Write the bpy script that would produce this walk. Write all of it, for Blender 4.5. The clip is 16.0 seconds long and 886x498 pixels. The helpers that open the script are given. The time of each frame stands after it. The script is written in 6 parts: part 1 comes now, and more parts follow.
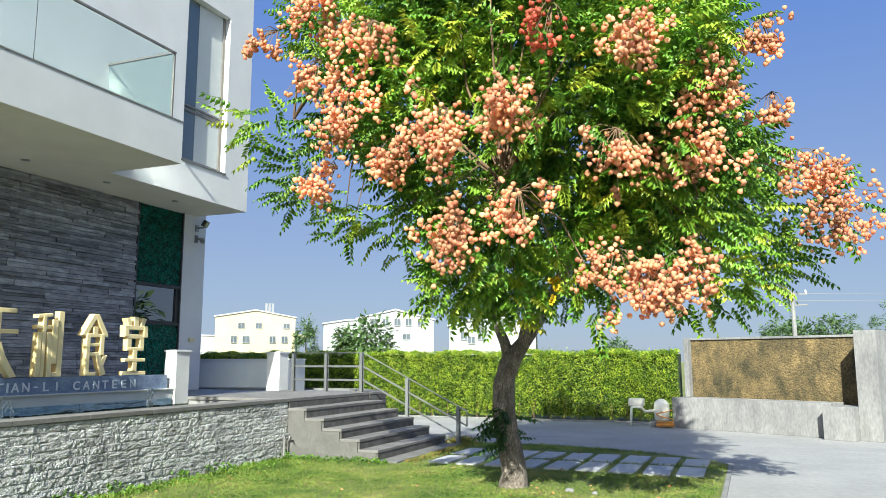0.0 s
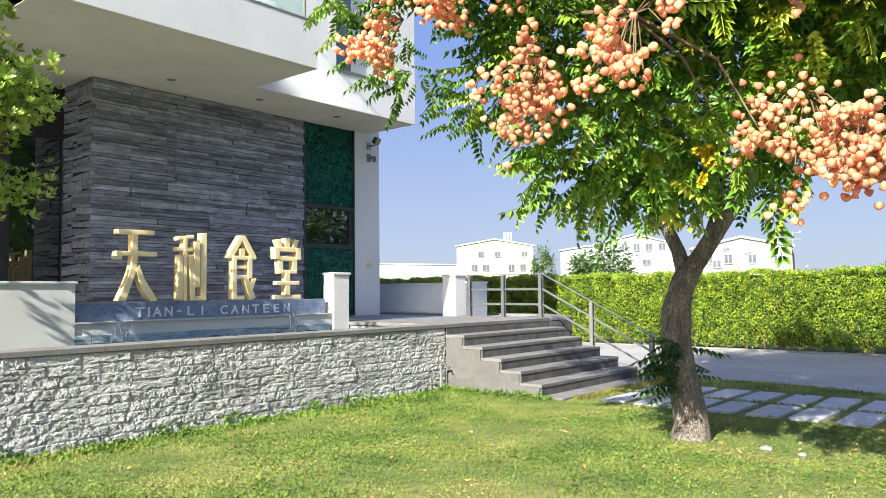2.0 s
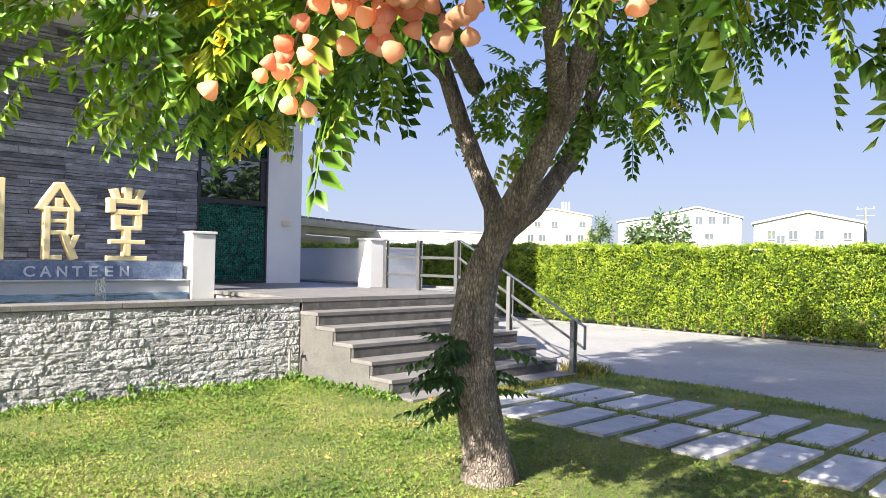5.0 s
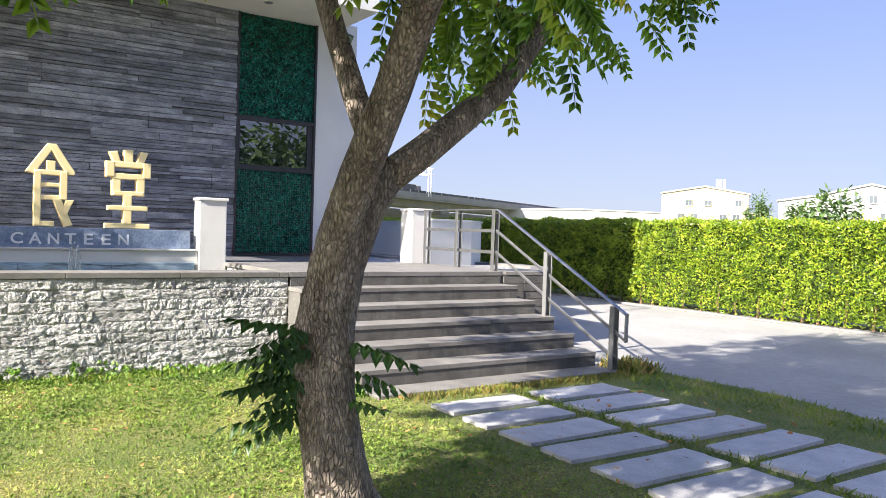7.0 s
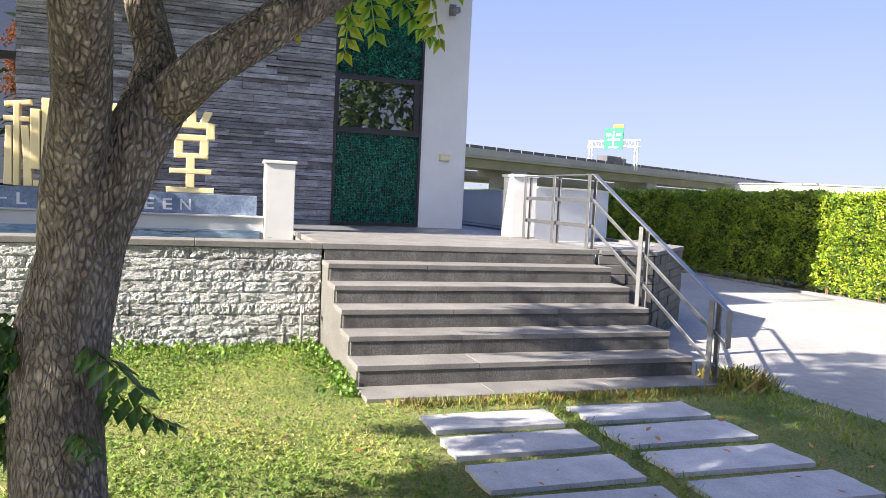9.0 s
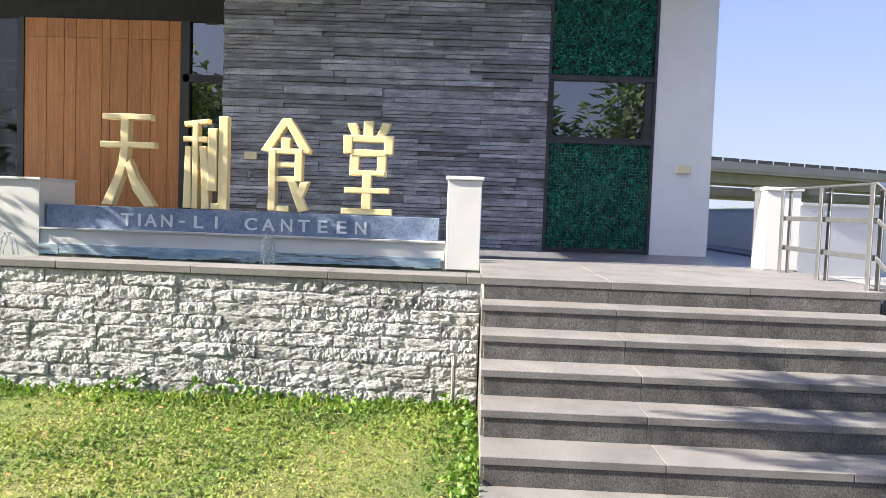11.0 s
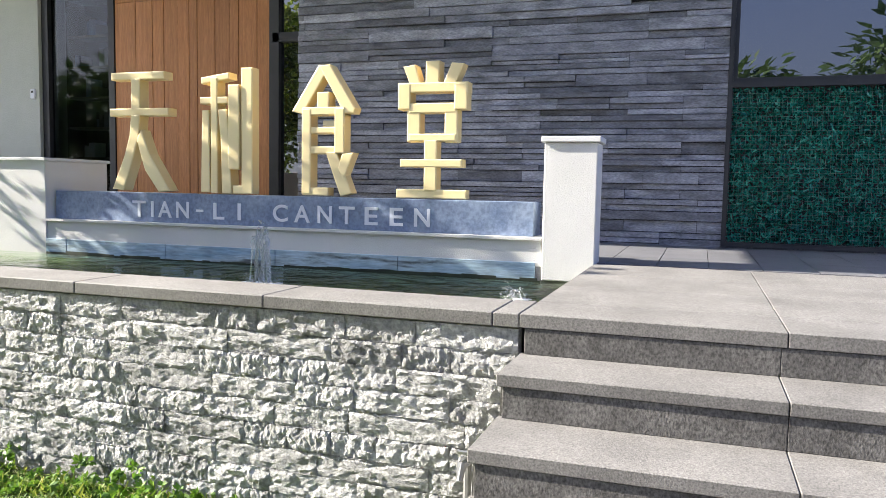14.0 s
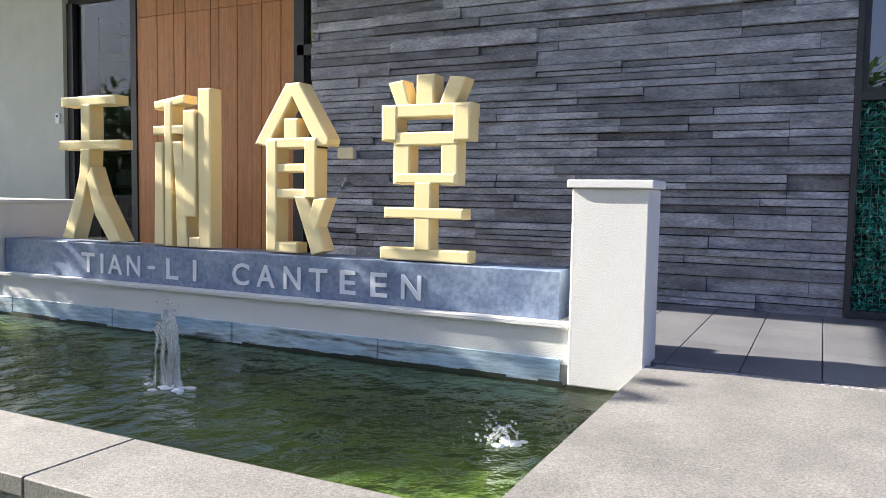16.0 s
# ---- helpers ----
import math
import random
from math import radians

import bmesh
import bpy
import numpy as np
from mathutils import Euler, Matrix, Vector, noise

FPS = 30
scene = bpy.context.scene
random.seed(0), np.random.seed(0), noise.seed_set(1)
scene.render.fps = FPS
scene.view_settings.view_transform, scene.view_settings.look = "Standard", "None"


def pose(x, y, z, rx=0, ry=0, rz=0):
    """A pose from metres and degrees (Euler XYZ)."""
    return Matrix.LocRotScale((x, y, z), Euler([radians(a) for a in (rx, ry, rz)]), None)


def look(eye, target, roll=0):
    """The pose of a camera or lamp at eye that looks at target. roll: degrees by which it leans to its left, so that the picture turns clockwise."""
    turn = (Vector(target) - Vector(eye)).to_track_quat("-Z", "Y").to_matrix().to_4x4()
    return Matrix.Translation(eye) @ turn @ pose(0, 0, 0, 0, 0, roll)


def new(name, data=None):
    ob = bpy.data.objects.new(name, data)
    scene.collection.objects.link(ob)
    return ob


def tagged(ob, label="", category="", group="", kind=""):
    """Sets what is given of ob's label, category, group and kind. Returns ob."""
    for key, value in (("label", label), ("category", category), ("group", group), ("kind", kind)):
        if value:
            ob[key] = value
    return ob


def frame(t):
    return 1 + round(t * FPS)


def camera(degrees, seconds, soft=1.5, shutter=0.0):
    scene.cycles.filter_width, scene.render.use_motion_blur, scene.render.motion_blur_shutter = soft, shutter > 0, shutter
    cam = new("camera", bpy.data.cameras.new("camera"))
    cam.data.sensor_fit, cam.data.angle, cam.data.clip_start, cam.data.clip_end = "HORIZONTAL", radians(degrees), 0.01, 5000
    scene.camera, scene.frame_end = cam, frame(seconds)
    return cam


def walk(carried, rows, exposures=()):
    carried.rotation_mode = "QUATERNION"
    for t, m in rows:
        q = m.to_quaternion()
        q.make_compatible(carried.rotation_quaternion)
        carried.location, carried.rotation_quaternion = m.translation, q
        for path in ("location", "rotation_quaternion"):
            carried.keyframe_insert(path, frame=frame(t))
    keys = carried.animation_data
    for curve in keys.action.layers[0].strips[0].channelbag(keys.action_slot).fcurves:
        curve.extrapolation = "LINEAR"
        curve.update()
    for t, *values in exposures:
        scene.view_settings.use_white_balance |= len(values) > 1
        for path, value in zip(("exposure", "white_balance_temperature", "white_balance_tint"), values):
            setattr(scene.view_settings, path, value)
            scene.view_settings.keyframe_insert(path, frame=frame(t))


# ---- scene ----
cam = camera(60.2, 16.0, soft=0.5)
METRES, EYE, TILT, LEAN, TURN = 15.6, 1.5, 0.0, 0.0, 21.9
ROWS = [
    (0.0, 0.0, 0.0, 0.0, 0.01, 8.34, 0.07),
    (0.5, 0.0147, 0.032, -0.0018, 3.07, 5.92, -0.1),
    (1.0, 0.0282, 0.0629, -0.0047, 6.34, 5.12, -0.19),
    (1.5, 0.0443, 0.0948, -0.0048, 11.21, 4.37, 0.11),
    (2.0, 0.0575, 0.1281, -0.0063, 18.1, 3.06, 0.57),
    (2.5, 0.07, 0.1627, -0.0049, 22.42, 2.19, 0.45),
    (3.0, 0.0863, 0.1945, -0.0028, 23.05, 2.02, -0.08),
    (3.5, 0.1006, 0.2268, -0.0047, 21.41, 1.74, -0.19),
    (4.0, 0.1203, 0.2574, -0.0054, 20.16, 1.5, -0.41),
    (4.5, 0.1363, 0.2882, -0.0065, 20.52, 1.2, -0.69),
    (5.0, 0.1566, 0.3165, -0.0062, 23.01, 0.66, -1.11),
    (7.5, 0.2089, 0.47, -0.0095, 37.82, -1.79, -2.11),
    (8.0, 0.2128, 0.5024, -0.009, 42.02, -2.46, -2.41),
    (8.5, 0.2155, 0.5333, -0.0094, 45.71, -3.2, -2.41),
    (9.0, 0.2137, 0.5638, -0.0094, 49.72, -3.79, -2.58),
    (9.5, 0.208, 0.5926, -0.0095, 55.16, -3.75, -2.55),
    (10.0, 0.1926, 0.6163, -0.0082, 60.91, -3.08, -2.48),
    (12.5, 0.0899, 0.719, -0.008, 79.68, -4.19, -1.15),
    (13.0, 0.0665, 0.7354, -0.0079, 81.98, -4.2, -1.08),
    (13.5, 0.0411, 0.7475, -0.008, 84.22, -4.26, -0.96),
    (14.0, 0.0179, 0.7621, -0.0086, 86.73, -4.61, -1.08),
    (14.5, -0.0085, 0.7746, -0.0101, 87.67, -4.09, -1.4),
    (15.0, -0.0334, 0.7895, -0.0076, 88.84, -3.25, -1.4),
    (15.5, -0.0537, 0.7966, 0.0001, 91.73, -3.25, -1.09),
    (16.0, -0.0714, 0.8006, 0.0071, 94.57, -3.96, -0.96),
]
walk(cam, [(t, pose(0, 0, EYE, TILT, LEAN, TURN) @ pose(METRES * x, METRES * y, METRES * z, 90 + pitch, roll, yaw)) for t, x, y, z, yaw, pitch, roll in ROWS],
     [(0.0, 1.42, 6050, 0), (1.5, 1.62, 6250, 4), (3.0, 1.9, 6500, 11), (5.0, 1.91, 6550, 11), (7.5, 2.04, 6600, 11), (9.0, 2.12, 6650, 12), (13.0, 2.18, 6500, 10), (16.0, 2.05, 6450, 10)])

SUN_TO = Vector((-0.165, 1.0, -0.615)).normalized()      # the way the sunlight travels
rnd = random.Random(7)

# ---------------------------------------------------------------- world and sun
world = bpy.data.worlds.new("world")
scene.world = world
world.use_nodes = True
wn = world.node_tree.nodes
sky = wn.new("ShaderNodeTexSky")
sky.sky_type = 'NISHITA'
sky.sun_disc = False
sky.sun_elevation = radians(31.2)
sky.sun_rotation = math.pi - 0.17
sky.air_density = 1.1
sky.dust_density = 0.3
sky.ozone_density = 3.0
wn["Background"].inputs["Strength"].default_value = 0.1
wl = world.node_tree.links
wtc = wn.new("ShaderNodeTexCoord")
wsep = wn.new("ShaderNodeSeparateXYZ")
wl.new(wtc.outputs["Generated"], wsep.inputs[0])
dome = wn.new("ShaderNodeValToRGB")                      # hazy horizon to deep blue overhead
de = dome.color_ramp.elements
de[0].position, de[0].color = 0.0, (0.50, 0.58, 0.80, 1)
de[1].position, de[1].color = 1.0, (0.15, 0.27, 0.78, 1)
for dp, dc in ((0.12, (0.46, 0.54, 0.84, 1)), (0.42, (0.22, 0.37, 0.92, 1))):
    e = de.new(dp)
    e.color = dc
wl.new(wsep.outputs["Z"], dome.inputs[0])
haze = wn.new("ShaderNodeMix")
haze.data_type = 'RGBA'
haze.inputs["Factor"].default_value = 0.93
wl.new(sky.outputs[0], haze.inputs["A"])
dscale = wn.new("ShaderNodeVectorMath")
dscale.operation = 'SCALE'
dscale.inputs["Scale"].default_value = 2.55
wl.new(dome.outputs[0], dscale.inputs[0])
wl.new(dscale.outputs[0], haze.inputs["B"])
toward = wn.new("ShaderNodeVectorMath")                  # bright haze round the sun
toward.operation = 'DOT_PRODUCT'
wl.new(wtc.outputs["Generated"], toward.inputs[0])
toward.inputs[1].default_value = -SUN_TO
lobe = wn.new("ShaderNodeMath")
lobe.operation = 'MAXIMUM'
lobe.inputs[1].default_value = 0.0
wl.new(toward.outputs["Value"], lobe.inputs[0])
power = wn.new("ShaderNodeMath")
power.operation = 'POWER'
power.inputs[1].default_value = 4.0
wl.new(lobe.outputs[0], power.inputs[0])
glow = wn.new("ShaderNodeVectorMath")
glow.operation = 'SCALE'
glow.inputs[0].default_value = (7.6, 7.2, 6.6)
wl.new(power.outputs[0], glow.inputs["Scale"])
total = wn.new("ShaderNodeVectorMath")
total.operation = 'ADD'
wl.new(haze.outputs["Result"], total.inputs[0])
wl.new(glow.outputs[0], total.inputs[1])
wl.new(total.outputs[0], wn["Background"].inputs["Color"])

sun = new("sun", bpy.data.lights.new("sun", "SUN"))
sun.data.energy = 4.5
sun.data.angle = radians(0.53)
sun.data.color = (1.0, 0.93, 0.82)
sun.matrix_world = look((0, 0, 30), Vector((0, 0, 30)) + SUN_TO)


# ---------------------------------------------------------------- materials
def mat(name, c1, c2=None, scale=6.0, rough=0.8, bump=0.0, bump_scale=60.0, metal=0.0, spec=0.5, island=0.0,
        fine=0.0, fine_scale=120.0, stretch=(1, 1, 1), random_by="", detail=5.0, bump_dist=0.01, bump_rough=0.5, stain=0.0, stain_scale=4.0, stain_at=0.58):
    """Noise between two colours at a large scale, speckle at a fine one, relief, and lightness by piece."""
    m = bpy.data.materials.new(name)
    m.use_nodes = True
    nt = m.node_tree
    b = nt.nodes["Principled BSDF"]
    b.inputs["Roughness"].default_value = rough
    b.inputs["Metallic"].default_value = metal
    b.inputs["Specular IOR Level"].default_value = spec
    tc = nt.nodes.new("ShaderNodeTexCoord")
    geo = nt.nodes.new("ShaderNodeNewGeometry")
    mp = nt.nodes.new("ShaderNodeMapping")
    mp.inputs["Scale"].default_value = stretch
    nt.links.new(geo.outputs["Position"], mp.inputs["Vector"])
    n1 = nt.nodes.new("ShaderNodeTexNoise")
    n1.inputs["Scale"].default_value = scale
    n1.inputs["Detail"].default_value = detail
    n1.inputs["Roughness"].default_value = 0.6
    nt.links.new(mp.outputs[0], n1.inputs["Vector"])
    ramp = nt.nodes.new("ShaderNodeValToRGB")
    ramp.color_ramp.elements[0].position = 0.32
    ramp.color_ramp.elements[1].position = 0.68
    ramp.color_ramp.elements[0].color = (*c1, 1)
    ramp.color_ramp.elements[1].color = (*(c2 or c1), 1)
    nt.links.new(n1.outputs[0], ramp.inputs[0])
    col = ramp.outputs[0]
    if fine:
        n2 = nt.nodes.new("ShaderNodeTexNoise")
        n2.inputs["Scale"].default_value = fine_scale
        n2.inputs["Detail"].default_value = 3
        nt.links.new(mp.outputs[0], n2.inputs["Vector"])
        col = times_value(nt, col, n2.outputs[0], 1 - fine, 1 + fine, 0.3, 0.7)
    if stain:
        n4 = nt.nodes.new("ShaderNodeTexNoise")
        n4.inputs["Scale"].default_value = stain_scale
        n4.inputs["Detail"].default_value = 7
        n4.inputs["Roughness"].default_value = 0.65
        nt.links.new(mp.outputs[0], n4.inputs["Vector"])
        col = times_value(nt, col, n4.outputs[0], 1.0, 1 - stain, stain_at, stain_at + 0.1)
    if island:
        if random_by == "object":
            src = nt.nodes.new("ShaderNodeObjectInfo").outputs["Random"]
        else:
            src = geo.outputs["Random Per Island"]
        col = times_value(nt, col, src, 1 - island, 1 + island)
    nt.links.new(col, b.inputs["Base Color"])
    if bump:
        n3 = nt.nodes.new("ShaderNodeTexNoise")
        n3.inputs["Scale"].default_value = bump_scale
        n3.inputs["Detail"].default_value = 8
        n3.inputs["Roughness"].default_value = bump_rough
        nt.links.new(mp.outputs[0], n3.inputs["Vector"])
        bp = nt.nodes.new("ShaderNodeBump")
        bp.inputs["Strength"].default_value = bump
        bp.inputs["Distance"].default_value = bump_dist
        nt.links.new(n3.outputs[0], bp.inputs["Height"])
        nt.links.new(bp.outputs[0], b.inputs["Normal"])
    return m


def times_value(nt, col, src, lo, hi, a=0.0, b=1.0):
    r = nt.nodes.new("ShaderNodeMapRange")
    r.inputs["From Min"].default_value, r.inputs["From Max"].default_value = a, b
    r.inputs["To Min"].default_value, r.inputs["To Max"].default_value = lo, hi
    nt.links.new(src, r.inputs["Value"])
    v = nt.nodes.new("ShaderNodeVectorMath")
    v.operation = 'SCALE'
    nt.links.new(col, v.inputs[0])
    nt.links.new(r.outputs[0], v.inputs["Scale"])
    return v.outputs[0]


def leaf_mat(name, colours, rough=0.45, through_=0.35, patch=0.0, patch_scale=1.6):
    """Leaves in several colours, one for each piece, letting some light through."""
    m = bpy.data.materials.new(name)
    m.use_nodes = True
    nt = m.node_tree
    b = nt.nodes["Principled BSDF"]
    geo = nt.nodes.new("ShaderNodeNewGeometry")
    ramp = nt.nodes.new("ShaderNodeValToRGB")
    el = ramp.color_ramp.elements
    n = len(colours)
    el[0].color, el[0].position = (*colours[0], 1), 0
    el[1].color, el[1].position = (*colours[-1], 1), 1
    for i in range(1, n - 1):
        e = el.new(i / (n - 1))
        e.color = (*colours[i], 1)
    nz = nt.nodes.new("ShaderNodeTexNoise")
    nz.inputs["Scale"].default_value = patch_scale
    nz.inputs["Detail"].default_value = 4
    nt.links.new(geo.outputs["Position"], nz.inputs["Vector"])
    wide = nt.nodes.new("ShaderNodeMapRange")
    wide.inputs["From Min"].default_value, wide.inputs["From Max"].default_value = 0.32, 0.68
    nt.links.new(nz.outputs[0], wide.inputs["Value"])
    pick = nt.nodes.new("ShaderNodeMix")
    pick.inputs["Factor"].default_value = patch
    nt.links.new(geo.outputs["Random Per Island"], pick.inputs["A"])
    nt.links.new(wide.outputs[0], pick.inputs["B"])
    nt.links.new(pick.outputs["Result"], ramp.inputs[0])
    col = times_value(nt, ramp.outputs[0], nz.outputs[0], 0.75, 1.3, 0.35, 0.65)
    nt.links.new(col, b.inputs["Base Color"])
    b.inputs["Roughness"].default_value = rough
    tr = nt.nodes.new("ShaderNodeBsdfTranslucent")
    nt.links.new(col, tr.inputs["Color"])
    mx = nt.nodes.new("ShaderNodeMixShader")
    mx.inputs[0].default_value = through_
    nt.links.new(b.outputs[0], mx.inputs[1])
    nt.links.new(tr.outputs[0], mx.inputs[2])
    nt.links.new(mx.outputs[0], nt.nodes["Material Output"].inputs["Surface"])
    return m


def glass_mat(name, tint, rough=0.0):
    m = bpy.data.materials.new(name)
    m.use_nodes = True
    b = m.node_tree.nodes["Principled BSDF"]
    b.inputs["Base Color"].default_value = (*tint, 1)
    b.inputs["Roughness"].default_value = rough
    b.inputs["Transmission Weight"].default_value = 1.0
    b.inputs["IOR"].default_value = 1.45
    return m


M_PLASTER = mat("white_plaster", (0.58, 0.58, 0.575), (0.64, 0.64, 0.635), 1.3, 0.85, 0.15, 90, fine=0.03)
M_ROUGHPLASTER = mat("rough_white_plaster", (0.60, 0.59, 0.57), (0.66, 0.65, 0.63), 2.0, 0.9, 0.5, 170, fine=0.04, bump_dist=0.007)
M_SOFFIT = mat("soffit_paint", (0.60, 0.58, 0.52), (0.66, 0.64, 0.58), 1.5, 0.8, 0.05, 50)
M_SLATE = mat("dark_slate", (0.128, 0.133, 0.153), (0.325, 0.335, 0.38), 14.0, 0.42, 0.8, 60, bump_dist=0.012, island=0.45, fine=0.32,
              fine_scale=120, stretch=(1, 0.3, 1), bump_rough=0.7, random_by="object", spec=0.4)
M_SLATE_IN = mat("slate_bed", (0.018, 0.018, 0.02), (0.03, 0.03, 0.032), 6, 0.9)
M_STONE = mat("split_grey_stone", (0.34, 0.337, 0.334), (0.54, 0.536, 0.532), 14.0, 0.9, 0.85, 85, island=0.2, fine=0.3, bump_rough=0.7, stain=0.5, stain_scale=3.2, stain_at=0.56,
              fine_scale=60, random_by="object", bump_dist=0.026)
M_MORTAR = mat("mortar", (0.20, 0.20, 0.20), (0.28, 0.28, 0.27), 9, 0.95, 0.3, 60)
M_GRANITE = mat("flamed_granite", (0.135, 0.129, 0.122), (0.19, 0.182, 0.172), 3.0, 0.75, 0.22, 220, fine=0.38, fine_scale=170,
                island=0.08, random_by="object", stain=0.12, stain_scale=2.0, stain_at=0.5)
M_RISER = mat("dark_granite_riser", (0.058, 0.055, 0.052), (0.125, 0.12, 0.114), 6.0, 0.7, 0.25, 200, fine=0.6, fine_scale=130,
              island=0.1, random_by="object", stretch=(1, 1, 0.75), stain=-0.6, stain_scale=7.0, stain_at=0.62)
M_CHEEK = mat("granite_cheek", (0.095, 0.091, 0.085), (0.135, 0.13, 0.12), 3.0, 0.75, 0.3, 160, fine=0.5, fine_scale=150, stain=0.25, stain_scale=3.0, stain_at=0.52)
M_PORCH = mat("porch_tile", (0.11, 0.11, 0.12), (0.15, 0.15, 0.16), 3.0, 0.5, 0.1, 120, fine=0.12, island=0.08, random_by="object")
M_CONCRETE = mat("driveway_concrete", (0.235, 0.233, 0.226), (0.305, 0.30, 0.29), 0.7, 0.9, 0.3, 130, fine=0.08, fine_scale=14)
M_GREYCON = mat("weathered_concrete", (0.14, 0.14, 0.14), (0.24, 0.237, 0.23), 2.2, 0.9, 0.4, 40, fine=0.18, fine_scale=30, stretch=(1, 1, 0.35))
M_LAWN = mat("lawn_soil", (0.085, 0.13, 0.025), (0.22, 0.21, 0.068), 1.1, 0.95, 0.8, 90, fine=0.35, fine_scale=55, bump_dist=0.03)
M_FLAG = mat("flagstone", (0.34, 0.34, 0.35), (0.46, 0.46, 0.47), 5.0, 0.8, 0.4, 40, fine=0.12, fine_scale=90, island=0.12, random_by="object")
M_STEEL = mat("brushed_steel", (0.27, 0.275, 0.28), (0.34, 0.345, 0.35), 8, 0.42, 0.05, 300, metal=0.9)
M_POST = mat("grey_painted_steel", (0.16, 0.165, 0.17), (0.20, 0.205, 0.21), 6, 0.45, metal=0.3)
M_BLACK = mat("black_metal", (0.018, 0.019, 0.021), (0.03, 0.03, 0.032), 5, 0.45)
M_ALU = mat("bronze_aluminium", (0.19, 0.175, 0.155), (0.23, 0.21, 0.19), 4, 0.45, metal=0.4)
M_WOOD = mat("oiled_wood", (0.33, 0.13, 0.038), (0.45, 0.195, 0.068), 5.0, 0.5, 0.15, 60, fine=0.18, fine_scale=40, stretch=(1, 6, 0.3),
             island=0.12, random_by="object")
M_BAND = mat("blue_slate_band", (0.11, 0.155, 0.255), (0.21, 0.265, 0.365), 5.0, 0.45, 0.1, 80, fine=0.2, fine_scale=40)
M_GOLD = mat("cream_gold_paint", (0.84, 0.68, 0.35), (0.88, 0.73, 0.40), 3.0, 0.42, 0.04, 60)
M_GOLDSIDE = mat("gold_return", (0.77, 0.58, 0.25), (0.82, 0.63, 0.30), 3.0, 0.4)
M_LETTER = mat("white_letter", (0.62, 0.64, 0.69), (0.68, 0.70, 0.74), 5, 0.5)
M_BARK = mat("tree_bark", (0.14, 0.112, 0.094), (0.34, 0.285, 0.24), 13.0, 0.95, fine=0.45, fine_scale=80, stretch=(1, 1, 0.35))
nt = M_BARK.node_tree                                    # cracked plates
bgeo = nt.nodes.new("ShaderNodeNewGeometry")
bmap = nt.nodes.new("ShaderNodeMapping")
bmap.inputs["Scale"].default_value = (1, 1, 0.42)
nt.links.new(bgeo.outputs["Position"], bmap.inputs["Vector"])
bwarp = nt.nodes.new("ShaderNodeTexNoise")
bwarp.inputs["Scale"].default_value = 14
nt.links.new(bmap.outputs[0], bwarp.inputs["Vector"])
badd = nt.nodes.new("ShaderNodeVectorMath")
badd.operation = 'MULTIPLY_ADD'
badd.inputs[1].default_value = (0.045, 0.045, 0.045)
nt.links.new(bwarp.outputs["Color"], badd.inputs[0])
nt.links.new(bmap.outputs[0], badd.inputs[2])
bvor = nt.nodes.new("ShaderNodeTexVoronoi")
bvor.feature = 'DISTANCE_TO_EDGE'
bvor.inputs["Scale"].default_value = 56
nt.links.new(badd.outputs[0], bvor.inputs["Vector"])
brng = nt.nodes.new("ShaderNodeMapRange")
brng.inputs["From Max"].default_value = 0.22
nt.links.new(bvor.outputs["Distance"], brng.inputs["Value"])
bbmp = nt.nodes.new("ShaderNodeBump")
bbmp.inputs["Strength"].default_value = 1.0
bbmp.inputs["Distance"].default_value = 0.011
nt.links.new(brng.outputs[0], bbmp.inputs["Height"])
nt.links.new(bbmp.outputs[0], nt.nodes["Principled BSDF"].inputs["Normal"])
bcol = nt.nodes["Principled BSDF"].inputs["Base Color"]
nt.links.new(times_value(nt, bcol.links[0].from_socket, brng.outputs[0], 0.76, 1.06), bcol)
M_TWIG = mat("twig_bark", (0.12, 0.075, 0.045), (0.19, 0.12, 0.07), 9, 0.9)
M_TREELEAF = leaf_mat("tree_leaf", [(0.045, 0.12, 0.016), (0.075, 0.18, 0.02), (0.11, 0.25, 0.024), (0.16, 0.31, 0.028), (0.22, 0.36, 0.032), (0.32, 0.40, 0.035), (0.46, 0.42, 0.04)], 0.36, 0.34, 0.4, 1.1)
M_YELLOW = leaf_mat("yellow_leaf", [(0.60, 0.40, 0.01), (0.75, 0.52, 0.02), (0.68, 0.46, 0.02)])
M_CAPSULE = leaf_mat("papery_capsule", [(0.72, 0.27, 0.15), (0.77, 0.39, 0.20), (0.80, 0.48, 0.27), (0.72, 0.30, 0.18), (0.82, 0.55, 0.33), (0.77, 0.42, 0.21)], 0.6, 0.5, 0.4, 2.5)
M_REDCAPSULE = leaf_mat("red_capsule", [(0.55, 0.09, 0.05), (0.62, 0.14, 0.075), (0.60, 0.18, 0.10)], 0.6, 0.45)
M_HEDGE = leaf_mat("hedge_leaf", [(0.03, 0.08, 0.008), (0.07, 0.15, 0.012), (0.14, 0.24, 0.016), (0.22, 0.32, 0.022), (0.30, 0.39, 0.03), (0.34, 0.38, 0.035), (0.36, 0.30, 0.06)], 0.42, 0.25, 0.45, 5.0)
# near-black green: the shade deep in the hedge, put into the colour
M_HEDGESHADE = mat("hedge_inside_shade", (0.016, 0.032, 0.006), (0.045, 0.075, 0.014), 14, 1.0, 0.8, 30, bump_dist=0.05)
M_BUSH = leaf_mat("bush_leaf", [(0.13, 0.22, 0.03), (0.28, 0.40, 0.06), (0.42, 0.52, 0.10), (0.55, 0.60, 0.17)], 0.4, 0.4)
